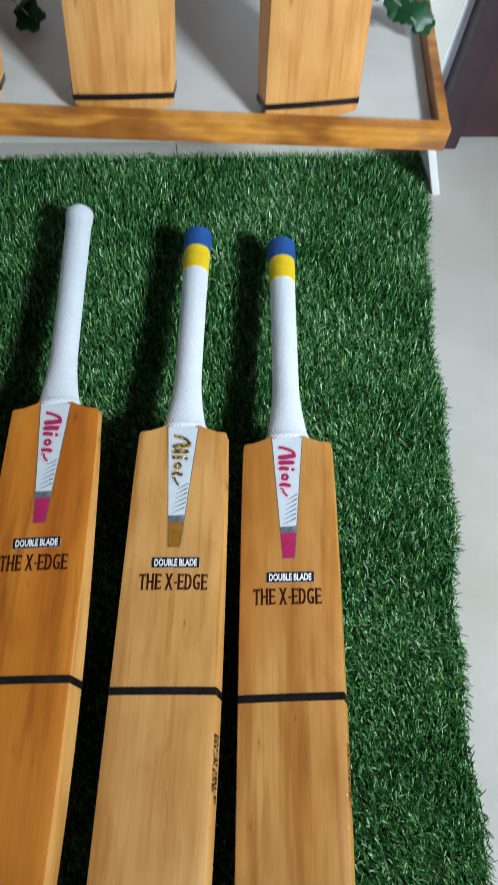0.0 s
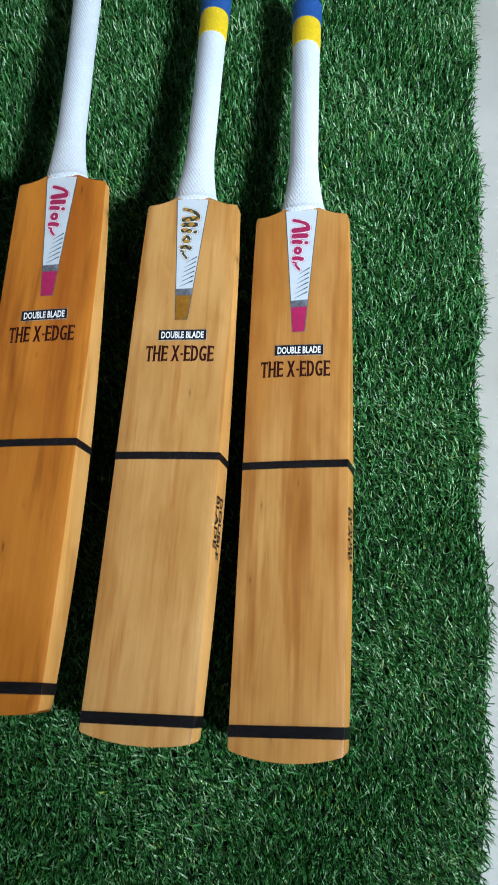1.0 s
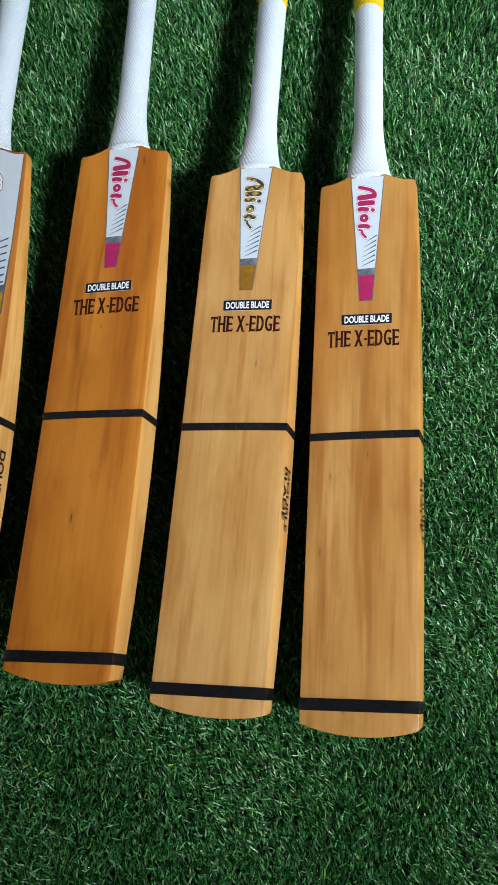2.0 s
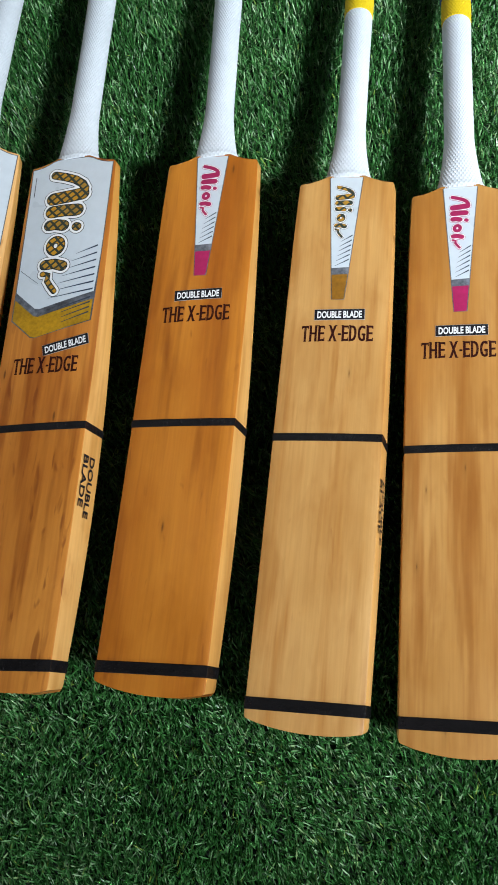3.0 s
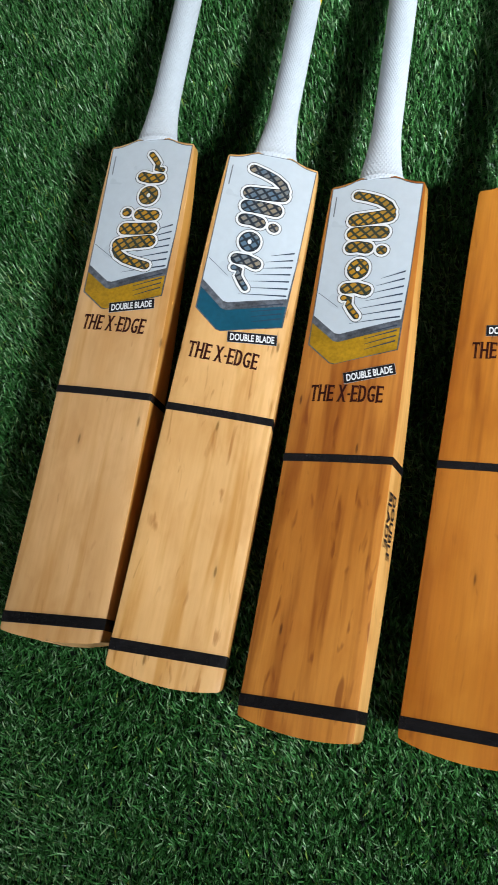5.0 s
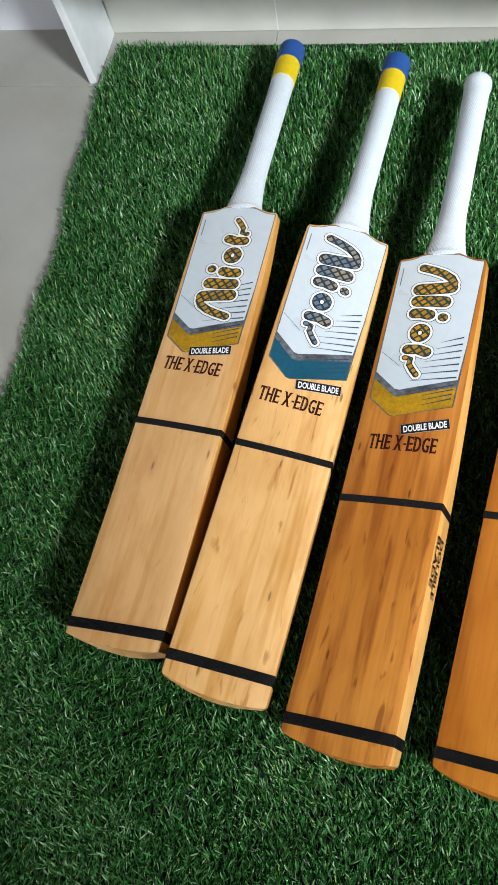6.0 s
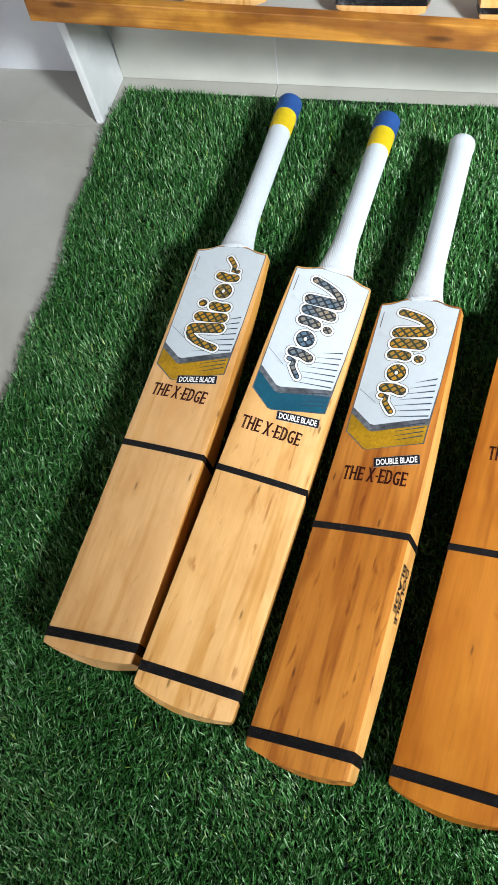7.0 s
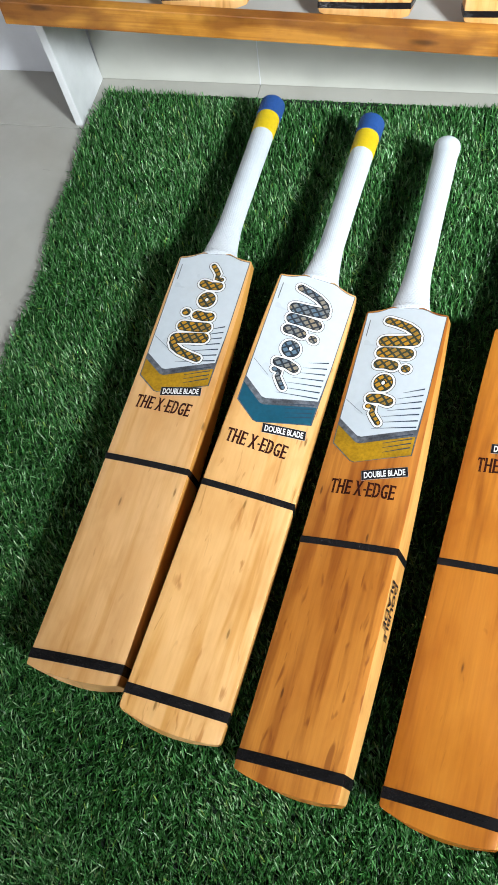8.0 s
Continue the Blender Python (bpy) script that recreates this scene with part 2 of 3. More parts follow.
# Turf fibre: a tone for every blade, from deep bottle green to a few pale ones, with a waxy gloss.
GRASS, n_, l_, b_ = nodes_of("turf_fibre")
attr = n_.new("ShaderNodeAttribute")
attr.attribute_name = "tone"
l_.new(ramp(n_, l_, attr.outputs["Fac"], [(0.0, (0.008, 0.054, 0.007)), (0.4, (0.033, 0.150, 0.029)), (0.72, (0.122, 0.338, 0.105)), (0.90, (0.37, 0.56, 0.32)), (1.0, (0.27, 0.42, 0.08))]), b_.inputs["Base Color"])
b_.inputs["Roughness"].default_value = 0.36
b_.inputs["Specular IOR Level"].default_value = 0.42
thin, both = n_.new("ShaderNodeBsdfTranslucent"), n_.new("ShaderNodeMixShader")
l_.new(b_.inputs["Base Color"].links[0].from_socket, thin.inputs["Color"])
both.inputs[0].default_value = 0.15
l_.new(b_.outputs[0], both.inputs[1])
l_.new(thin.outputs[0], both.inputs[2])
l_.new(both.outputs[0], n_["Material Output"].inputs[0])


# ---- mesh helpers ----
def mesh_from(name, bm, material, smooth=True):
    me = bpy.data.meshes.new(name)
    bmesh.ops.recalc_face_normals(bm, faces=bm.faces)
    bm.to_mesh(me)
    bm.free()
    me.materials.append(material)
    if smooth:
        me.shade_smooth()
        me.set_sharp_from_angle(angle=radians(38))
    return me


def part(name, bm, material, parent, label="", smooth=True):
    me = bm if isinstance(bm, bpy.types.Mesh) else mesh_from(name, bm, material, smooth)
    ob = new(name, me)
    ob.parent = parent
    return tagged(ob, label)


def thing(name, m, label, category, group="", kind=""):
    ob = new(name)
    ob.empty_display_size = 0.05
    ob.matrix_world = m
    return tagged(ob, label, category, group, kind)


def box(x0, x1, y0, y1, z0, z1, bevel=0.0, bm=None):
    bm = bm or bmesh.new()
    made = bmesh.ops.create_cube(bm, size=1.0)["verts"]
    for v in made:
        v.co = Vector(((x0 + x1) / 2 + v.co.x * (x1 - x0), (y0 + y1) / 2 + v.co.y * (y1 - y0), (z0 + z1) / 2 + v.co.z * (z1 - z0)))
    if bevel:
        edges = {e for v in made for e in v.link_edges}
        bmesh.ops.bevel(bm, geom=list(edges), offset=bevel, segments=2, affect="EDGES", profile=0.6)
    return bm


def structure(name, bm, material, label, category, smooth=False):
    return tagged(new(name, mesh_from(name, bm, material, smooth)), label, category, kind="structure")


# ---- room ----
FLOOR_Z = -0.025
BACK_Y, LEFT_X, TOP_Z = 0.705, -2.8, 3.0
floor = structure("floor", box(LEFT_X, WIN_X, FRONT_Y, BACK_Y + 0.12, FLOOR_Z - 0.10, FLOOR_Z - 0.006), GROUT, "grey tiled floor with dark worn joints", "floor")
DOOR_X0, DOOR_X1, DOOR_H = 0.632, 1.28, 2.05
bm = box(LEFT_X - 0.12, DOOR_X0, BACK_Y, BACK_Y + 0.12, FLOOR_Z - 0.05, TOP_Z)
box(DOOR_X0, DOOR_X1, BACK_Y, BACK_Y + 0.12, DOOR_H, TOP_Z, bm=bm)
box(DOOR_X1, WIN_X + 0.12, BACK_Y, BACK_Y + 0.12, FLOOR_Z - 0.05, TOP_Z, bm=bm)
structure("wall_north", bm, WALL, "white painted wall behind the display shelf", "wall")
bm = box(LEFT_X - 0.12, FILL_X0, FRONT_Y - 0.12, FRONT_Y, FLOOR_Z - 0.05, TOP_Z)
box(FILL_X1, WIN_X + 0.12, FRONT_Y - 0.12, FRONT_Y, FLOOR_Z - 0.05, TOP_Z, bm=bm)
box(FILL_X0, FILL_X1, FRONT_Y - 0.12, FRONT_Y, FLOOR_Z - 0.05, FILL_Z0, bm=bm)
box(FILL_X0, FILL_X1, FRONT_Y - 0.12, FRONT_Y, FILL_Z1, TOP_Z, bm=bm)
structure("wall_south", bm, FAR_WALL, "tan painted wall with an opening for the fill lamp", "wall")
structure("wall_west", box(LEFT_X - 0.12, LEFT_X, FRONT_Y, BACK_Y, FLOOR_Z - 0.05, TOP_Z), FAR_WALL, "plain tan painted wall", "wall")
bm = box(WIN_X, WIN_X + 0.12, FRONT_Y, WIN_Y0, FLOOR_Z - 0.05, TOP_Z)
box(WIN_X, WIN_X + 0.12, WIN_Y1, BACK_Y, FLOOR_Z - 0.05, TOP_Z, bm=bm) if WIN_Y1 < BACK_Y else None
box(WIN_X, WIN_X + 0.12, WIN_Y0, min(WIN_Y1, BACK_Y), FLOOR_Z - 0.05, WIN_Z0, bm=bm)
box(WIN_X, WIN_X + 0.12, WIN_Y0, min(WIN_Y1, BACK_Y), WIN_Z1, TOP_Z, bm=bm)
structure("wall_east", bm, FAR_WALL, "tan painted wall with a high window", "wall")
structure("ceiling", box(LEFT_X - 0.12, WIN_X + 0.12, FRONT_Y - 0.12, BACK_Y + 0.12, TOP_Z, TOP_Z + 0.1), CEIL, "plain pale grey ceiling", "ceiling")

window = thing("window_1", pose(WIN_X, 0, 0), "plain grey framed window high in the wall", "window", kind="structure")
yc, y1w = (WIN_Y0 + min(WIN_Y1, BACK_Y)) / 2, min(WIN_Y1, BACK_Y)
bm = box(0.04, 0.08, WIN_Y0, y1w, WIN_Z0, WIN_Z0 + 0.04)
box(0.04, 0.08, WIN_Y0, y1w, WIN_Z1 - 0.04, WIN_Z1, bm=bm)
box(0.04, 0.08, WIN_Y0, WIN_Y0 + 0.04, WIN_Z0 + 0.04, WIN_Z1 - 0.04, bm=bm)
box(0.04, 0.08, y1w - 0.04, y1w, WIN_Z0 + 0.04, WIN_Z1 - 0.04, bm=bm)
part("window_frame", bm, FRAME, window, smooth=False)
pane = part("pane", box(0.058, 0.062, WIN_Y0 + 0.04, y1w - 0.04, WIN_Z0 + 0.04, WIN_Z1 - 0.04), GLASS, window, smooth=False)
pane.visible_shadow = False

# Unseen window, added only to hold the fill lamp.
window = thing("fill_window", pose(0, FRONT_Y, 0), "added wide window around the fill lamp, plain grey frame", "window", kind="structure")
bm = box(FILL_X0, FILL_X1, -0.08, -0.04, FILL_Z0, FILL_Z0 + 0.04)
box(FILL_X0, FILL_X1, -0.08, -0.04, FILL_Z1 - 0.04, FILL_Z1, bm=bm)
box(FILL_X0, FILL_X0 + 0.04, -0.08, -0.04, FILL_Z0 + 0.04, FILL_Z1 - 0.04, bm=bm)
box(FILL_X1 - 0.04, FILL_X1, -0.08, -0.04, FILL_Z0 + 0.04, FILL_Z1 - 0.04, bm=bm)
part("window_frame", bm, FRAME, window, smooth=False)
pane = part("pane", box(FILL_X0 + 0.04, FILL_X1 - 0.04, -0.062, -0.058, FILL_Z0 + 0.04, FILL_Z1 - 0.04), GLASS, window, smooth=False)
pane.visible_shadow = False

door = thing("door_1", pose(DOOR_X0, BACK_Y, FLOOR_Z), "dark maroon painted door in a dark frame, closed", "door", kind="structure")
part("jamb", box(-0.022, 0.022, -0.03, 0.10, 0.0, DOOR_H, 0.003), DARKWOOD, door, "dark scuffed wooden jamb")
part("jamb", box(DOOR_X1 - DOOR_X0 - 0.04, DOOR_X1 - DOOR_X0 + 0.02, -0.03, 0.10, 0.0, DOOR_H, 0.003), DARKWOOD, door)
part("leaf", box(0.026, DOOR_X1 - DOOR_X0 - 0.044, -0.012, 0.03, 0.008, DOOR_H - 0.01, 0.003), MAROON, door, "maroon painted door leaf")

# Skirting tiles along the back wall.
skirting = thing("baseboard", pose(0, BACK_Y, FLOOR_Z + 0.0006), "grey tiled skirting under the display shelf", "skirting", kind="structure")
xs = [-0.664, -0.392, 0.20, 0.590]
for a, b in zip(xs, xs[1:]):
    part("tile", box(a + 0.0005, b - 0.0005, -0.012, 0.0, 0.0, 0.275, 0.0008), SKIRT, skirting, smooth=False)
    part("joint", box(b - 0.0008, b + 0.0008, -0.0126, 0.0, 0.0, 0.275), PANEL, skirting, "pale grout line", smooth=False)


# ---- cricket bats ----
HALF_W, TOE_Y = 0.0508, -0.5335


def bow(y):
    """Height of the face along the bat; the shoulder lies at y = 0, the toe at TOE_Y."""
    return 0.0585 + 0.0055 * ((y + 0.27) / 0.27) ** 2


def half_width(y):
    return HALF_W * (0.985 + 0.02 * math.sin(math.pi * min(1, max(0, -y / 0.6)))) - 0.0012 * max(0, (y + 0.06) / 0.06)


def edge_depth(y):
    s = min(1, max(0, -y / 0.54))
    return 0.014 + 0.021 * math.sin(math.pi * min(1, s * 0.80)) ** 1.2 + 0.002 * s


def spine_depth(y):
    s = min(1, max(0, -y / 0.54))
    return edge_depth(y) + 0.008 + 0.014 * math.sin(math.pi * min(1.0, s * 0.78 + 0.06))


def face_z(x, y):
    return bow(y) - 0.0014 * (x / HALF_W) ** 2


def ring(y, grow=0.0, shrink=0.0):
    """Cross-section of the blade at y, anticlockwise from the left of the face: (x, z)."""
    w, r = half_width(y) + grow - shrink, 0.0011
    top = [(-w + r) + (2 * w - 2 * r) * k / 10 for k in range(11)]
    pts = [(x, face_z(x, y) + grow) for x in top]
    zt = face_z(w, y) + grow
    pts += [(w - r * 0.3, zt - r * 0.3), (w, zt - r)]
    zb = bow(y) - edge_depth(y) - grow
    f = 0.10 * edge_depth(y)
    pts += [(w + f * 0.6, (zt - r + zb) / 2), (w + f, zb + 0.003), (w + f - 0.003, zb)]
    zs = bow(y) - spine_depth(y) - grow
    pts += [(w * 0.5, zb * 0.42 + zs * 0.58), (0.006, zs), (-0.006, zs), (-w * 0.5, zb * 0.42 + zs * 0.58)]
    pts += [(-w - f + 0.003, zb), (-w - f, zb + 0.003), (-w - f * 0.6, (zt - r + zb) / 2), (-w, zt - r), (-w + r * 0.3, zt - r * 0.3)]
    return pts


def shoulder_curve(x):
    """How far the shoulder line rises towards the handle."""
    a = abs(x) / HALF_W
    return 0.0085 * max(0.0, 1 - max(0, a - 0.40) / 0.50) ** 2.0 - 0.0022 * max(0, (a - 0.92) / 0.08) ** 2


def toe_curve(x, sag, skew):
    """How far the toe bulges past TOE_Y: sag at the middle, skew lower on one side, corners eased."""
    a = abs(x) / HALF_W
    return -sag * (1 - a * a) - skew * x / HALF_W + 0.0016 * max(0, (a - 0.90) / 0.10) ** 2


def loft(rings, caps=True):
    bm = bmesh.new()
    rows = [[bm.verts.new(p) for p in r] for r in rings]
    for a, b in zip(rows, rows[1:]):
        for k in range(len(a)):
            bm.faces.new((a[k], a[(k + 1) % len(a)], b[(k + 1) % len(a)], b[k]))
    if caps:
        bm.faces.new(rows[0])
        bm.faces.new(rows[-1][::-1])
    return bm


def blade_mesh(sag, skew):
    rings = [[(x, TOE_Y + toe_curve(x, sag, skew) + 0.0002, z) for x, z in ring(TOE_Y, shrink=0.0008)]]
    for k in range(33):
        y = TOE_Y + 0.002 + (-TOE_Y - 0.004) * k / 32
        low, high = max(0, 1 - k / 3), max(0, 1 - (32 - k) / 3)
        rings.append([(x, y + toe_curve(x, sag, skew) * low + shoulder_curve(x) * high, z) for x, z in ring(y)])
    rings.append([(x, shoulder_curve(x), z - 0.0) for x, z in ring(0.0, shrink=0.001)])
    bm = loft(rings)
    # the two side faces take straight-grained willow, painted paler as if lit
    for k, f in enumerate(bm.faces):
        if k < len(bm.faces) - 2 and k % 25 in (12, 13, 21, 22):
            f.material_index = 1
    return bm


def tape_mesh(y, width, tilt=0.0015):
    """A turn of tape round the blade, with its upper edge at y."""
    rings = []
    for k, grow in enumerate((0.0002, 0.0007, 0.0007, 0.0007, 0.0002)):
        yy = y - width * (0, 0.03, 0.5, 0.97, 1)[k]
        rings.append([(x, yy + tilt * x / HALF_W, z) for x, z in ring(yy, grow)])
    return loft(rings, caps=False)


GRIP_LEN, GRIP_SLOPE = 0.3060, -0.07


def grip_shape(y):
    """Half width, half height and axis height of the grip at y from the shoulder."""
    y0, y = y, y - 0.0065
    flare = max(0.0, 1 - y / 0.075)
    swell = 0.0009 * max(0, (y - 0.17) / 0.11)
    w = 0.0150 + 0.0090 * flare ** 1.8 + swell
    h = 0.0150 - 0.0036 * max(0.0, 1 - y / 0.05) ** 1.5 + swell
    lip = math.exp(-(((y - 0.004) / 0.003) ** 2))
    return w + 0.0013 * lip, h + 0.0008 * lip, 0.0545 + GRIP_SLOPE * y0


def grip_mesh(y0, y1, bumps=True, cap=False, grow=0.0, knob=0.0):
    around, step = (136, 0.0007) if bumps else (28, 0.006)
    count = max(12 if cap else 3, int((y1 - y0) / step))
    rings = []
    for k in range(count + 1):
        y = y0 + (y1 - y0) * k / count
        w, h, zc = grip_shape(y)
        fat = knob * math.exp(-(((y - 0.2985) / 0.010) ** 2))
        end = 1.0
        if cap:
            e = max(0.0, (y - (y1 - 0.007)) / 0.007)
            end = math.sqrt(max(0.0, 1 - e ** 4 * 0.62))
        elif y0 > 0.1:
            end = 1 - 0.02 * (k in (0, count))
        row = []
        for a in range(around):
            ang = 2 * math.pi * a / around
            dot = 0.0
            if bumps:
                dot = 0.0008 * max(0.0, math.cos(34 * ang + math.pi * ((k // 4) % 2))) * math.sin(math.pi * ((k % 4) + 0.5) / 4)
            row.append((((w + grow + fat) * end + dot) * math.cos(ang), y, zc + ((h + grow + fat) * end + dot) * math.sin(ang)))
        rings.append(row)
    return loft(rings)


def on_face(bm, lift):
    """Lays a flat figure in x, y on the curved face, lift above it."""
    ys = [v.co.y for v in bm.verts]
    y = math.floor(min(ys) / 0.015) * 0.015
    while y < max(ys):
        bmesh.ops.bisect_plane(bm, geom=bm.verts[:] + bm.edges[:] + bm.faces[:], plane_co=(0, y, 0), plane_no=(0, 1, 0))
        y += 0.015
    for x in (-0.03, -0.015, 0, 0.015, 0.03):
        bmesh.ops.bisect_plane(bm, geom=bm.verts[:] + bm.edges[:] + bm.faces[:], plane_co=(x, 0, 0), plane_no=(1, 0, 0))
    for v in bm.verts:
        v.co.z += face_z(v.co.x, v.co.y) + 0.4 * lift
    return bm


def figure(points, lift):
    bm = bmesh.new()
    bm.faces.new([bm.verts.new((x, y, 0)) for x, y in points])
    return on_face(bm, lift)


def ribbon(points, width, lift, bm=None):
    """A stroke of even width with round ends along points."""
    bm = bm or bmesh.new()
    pts = [Vector(p) for p in points]
    left, right = [], []
    for k, p in enumerate(pts):
        d = (pts[min(k + 1, len(pts) - 1)] - pts[max(k - 1, 0)]).normalized()
        nrm = Vector((-d.y, d.x))
        left.append(p + nrm * width)
        right.append(p - nrm * width)
    d0, d1 = (pts[0] - pts[1]).normalized(), (pts[-1] - pts[-2]).normalized()
    vl = [bm.verts.new((v.x, v.y, face_z(v.x, v.y) + 0.4 * lift + 2e-6 * k)) for k, v in enumerate(left)]
    vr = [bm.verts.new((v.x, v.y, face_z(v.x, v.y) + 0.4 * lift + 2e-6 * k)) for k, v in enumerate(right)]
    for k in range(len(pts) - 1):
        bm.faces.new((vl[k], vr[k], vr[k + 1], vl[k + 1]))
    for c, d, a, b in ((pts[0], d0, vl[0], vr[0]), (pts[-1], d1, vl[-1], vr[-1])):
        fan = []
        for k in range(1, 6):
            ang = math.pi * k / 6
            q = c + (Vector((a.co.x, a.co.y)) - c) * math.cos(ang) + d * width * math.sin(ang)
            fan.append(bm.verts.new((q.x, q.y, face_z(q.x, q.y) + 0.4 * lift)))
        bm.faces.new([a] + fan + [b])
    return bm


def blob_mark(size, y_top, flip):
    """The printed mark as a chain of plain blobs: (points, half width) for each, from the wide end to the tail."""
    loop = [(-0.007 + 0.0066 * math.cos(2.4 + 6.1 * k / 20), -0.0985 - 0.0072 * math.sin(2.4 + 6.1 * k / 20)) for k in range(21)]
    chain = [
        ([(-0.0185, -0.0125), (-0.006, -0.0160), (0.006, -0.0205), (0.015, -0.0265), (0.0185, -0.0325), (0.0175, -0.0380)], 0.0040),
        ([(-0.0175, -0.0420), (0.000, -0.0405), (0.0165, -0.0385)], 0.0066),
        ([(-0.0170, -0.0575), (-0.002, -0.0570), (0.0125, -0.0575)], 0.0064),
        ([(-0.0175, -0.0735), (-0.010, -0.0730), (-0.0010, -0.0750)], 0.0056),
        (loop, 0.0036),
        ([(-0.0165, -0.1200), (-0.006, -0.1195), (0.0035, -0.1225)], 0.0052),
        ([(-0.0175, -0.1305), (-0.0110, -0.1320), (-0.0115, -0.1385), (-0.0070, -0.1450), (-0.0020, -0.1510)], 0.0024),
        ([(0.0135, -0.0775), (0.0147, -0.0780)], 0.0042),
    ]
    turn = -1 if flip else 1
    return [([(turn * x * size, y_top + size * ((-0.151 - y) if flip else (y + 0.0125))) for x, y in pts], wide * size) for pts, wide in chain]


def print_mark(strokes, layers, sticker):
    """Prints the mark in layers of ink, each wider one under the next: (material, extra half width, lift)."""
    for material, extra, lift in layers:
        bm = bmesh.new()
        for k, (pts, wide) in enumerate(strokes):
            ribbon(pts, wide + extra, lift + 0.00003 * k, bm)
        part("printed_mark", bm, material, sticker, smooth=False)


def lettering_mesh(text, width, height, x, y, lift, turn=0.0, thick=0.0):
    """Words in the built-in face, squeezed to width by height with their upper left corner at x, y."""
    curve = bpy.data.curves.new("lettering", "FONT")
    curve.body, curve.resolution_u, curve.offset = text, 3, thick
    holder = bpy.data.objects.new("lettering", curve)
    me = bpy.data.meshes.new_from_object(holder)
    bpy.data.objects.remove(holder)
    bm = bmesh.new()
    bm.from_mesh(me)
    bpy.data.meshes.remove(me)
    x0, x1 = min(v.co.x for v in bm.verts), max(v.co.x for v in bm.verts)
    y0, y1 = min(v.co.y for v in bm.verts), max(v.co.y for v in bm.verts)
    c, s = math.cos(turn), math.sin(turn)
    for v in bm.verts:
        a, b = (v.co.x - x0) / (x1 - x0) * width, -(y1 - v.co.y) / (y1 - y0) * height
        v.co = Vector((x + a * c - b * s, y + a * s + b * c, 0))
    return on_face(bm, lift) if lift else bm


def serif_words(text, width, height, x, y, lift, turn):
    """Condensed capitals from the built-in face, letter by letter, with small bars as serifs."""
    wide = {"T": 0.98, "H": 1.1, "E": 0.94, "X": 1.15, "-": 0.5, "D": 1.08, "G": 1.08, " ": 0.42}
    feet = {"T": [(0.5, 0, 0.24)], "H": [(0.1, 0, 0.19), (0.1, 1, 0.19), (0.9, 0, 0.19), (0.9, 1, 0.19)], "E": [(0.08, 0, 0.16), (0.08, 1, 0.16)],
            "X": [(0.1, 0, 0.19), (0.1, 1, 0.16), (0.9, 0, 0.19), (0.9, 1, 0.16)], "D": [(0.06, 0, 0.14), (0.06, 1, 0.14)], "G": [(0.9, 0.42, 0.17)]}
    ticks = {"T": [(0.02, 1), (0.98, 1)], "E": [(0.97, 1), (0.97, 0)], "G": [(0.92, 1)]}
    unit = width / sum(wide[c] for c in text)
    whole, at = bmesh.new(), 0.0
    c_, s_ = math.cos(turn), math.sin(turn)

    def put(bm2, level):
        me2 = bpy.data.meshes.new("letter")
        for v in bm2.verts:
            a, b = v.co.x, v.co.y
            v.co = Vector((x + a * c_ - b * s_, y + a * s_ + b * c_, level))
        bm2.to_mesh(me2)
        bm2.free()
        whole.from_mesh(me2)
        bpy.data.meshes.remove(me2)
    for c in text:
        w = unit * wide[c] * 0.86
        if c == "-":
            put(box(at + w * 0.1, at + w * 0.95, -height * 0.62, -height * 0.50, 0, 0.00001), 0.0)
        elif c != " ":
            # drawn twice a little apart, so that the stems grow and the bars stay thin
            put(lettering_mesh(c, w - 0.0011, height, at, 0, 0, 0, 0.0), 0.0)
            put(lettering_mesh(c, w - 0.0011, height, at + 0.0011, 0, 0, 0, 0.0), 0.00003)
            for fx, fy, half in feet.get(c, ()):
                yy = -height * (1 - fy)
                bm2 = bmesh.new()
                bm2.faces.new([bm2.verts.new((px_, py_, 0)) for px_, py_ in ((at + w * (fx - half), yy - 0.00045), (at + w * (fx + half), yy - 0.00045), (at + w * (fx + half), yy + 0.00045), (at + w * (fx - half), yy + 0.00045))])
                put(bm2, 0.00006)
            for fx, fy in ticks.get(c, ()):
                yy = -height * (0.02 + 0.96 * (1 - fy))
                dy = height * 0.2 * (-1 if fy else 1)
                bm2 = bmesh.new()
                bm2.faces.new([bm2.verts.new((px_, py_, 0)) for px_, py_ in ((at + w * fx - 0.00045, yy), (at + w * fx + 0.00045, yy), (at + w * fx + 0.00045, yy + dy), (at + w * fx - 0.00045, yy + dy))])
                put(bm2, 0.00009)
        at += unit * wide[c]
    return on_face(whole, lift)


def turned(points, x, y, turn):
    c, s = math.cos(turn), math.sin(turn)
    return [(x + a * c - b * s, y + a * s + b * c) for a, b in points]


def printed_words(bat, x, y, turn, word_x, word_y, word_turn):
    plate = part("label_plate", figure(turned([(-0.0002, 0.0002), (0.0490, 0.0002), (0.0490, -0.0114), (-0.0002, -0.0114)], x, y, turn), 0.0010), STICKER, bat, "narrow black plate with a pale rim")
    part("plate_ink", figure(turned([(0, 0), (0.0488, 0), (0.0488, -0.0112), (0, -0.0112)], x, y, turn), 0.0013), INK, plate)
    tx, ty = turned([(0.0026, -0.0018)], x, y, turn)[0]
    part("lettering", lettering_mesh("DOUBLE BLADE", 0.0436, 0.0076, tx, ty, 0.0016, turn, 0.028), WHITE_INK, plate, "white capital letters")
    part("lettering", serif_words("THE X-EDGE", 0.0700, 0.0165, word_x, word_y, 0.0005, word_turn), MAROON_INK, bat, "dark maroon capital letters")


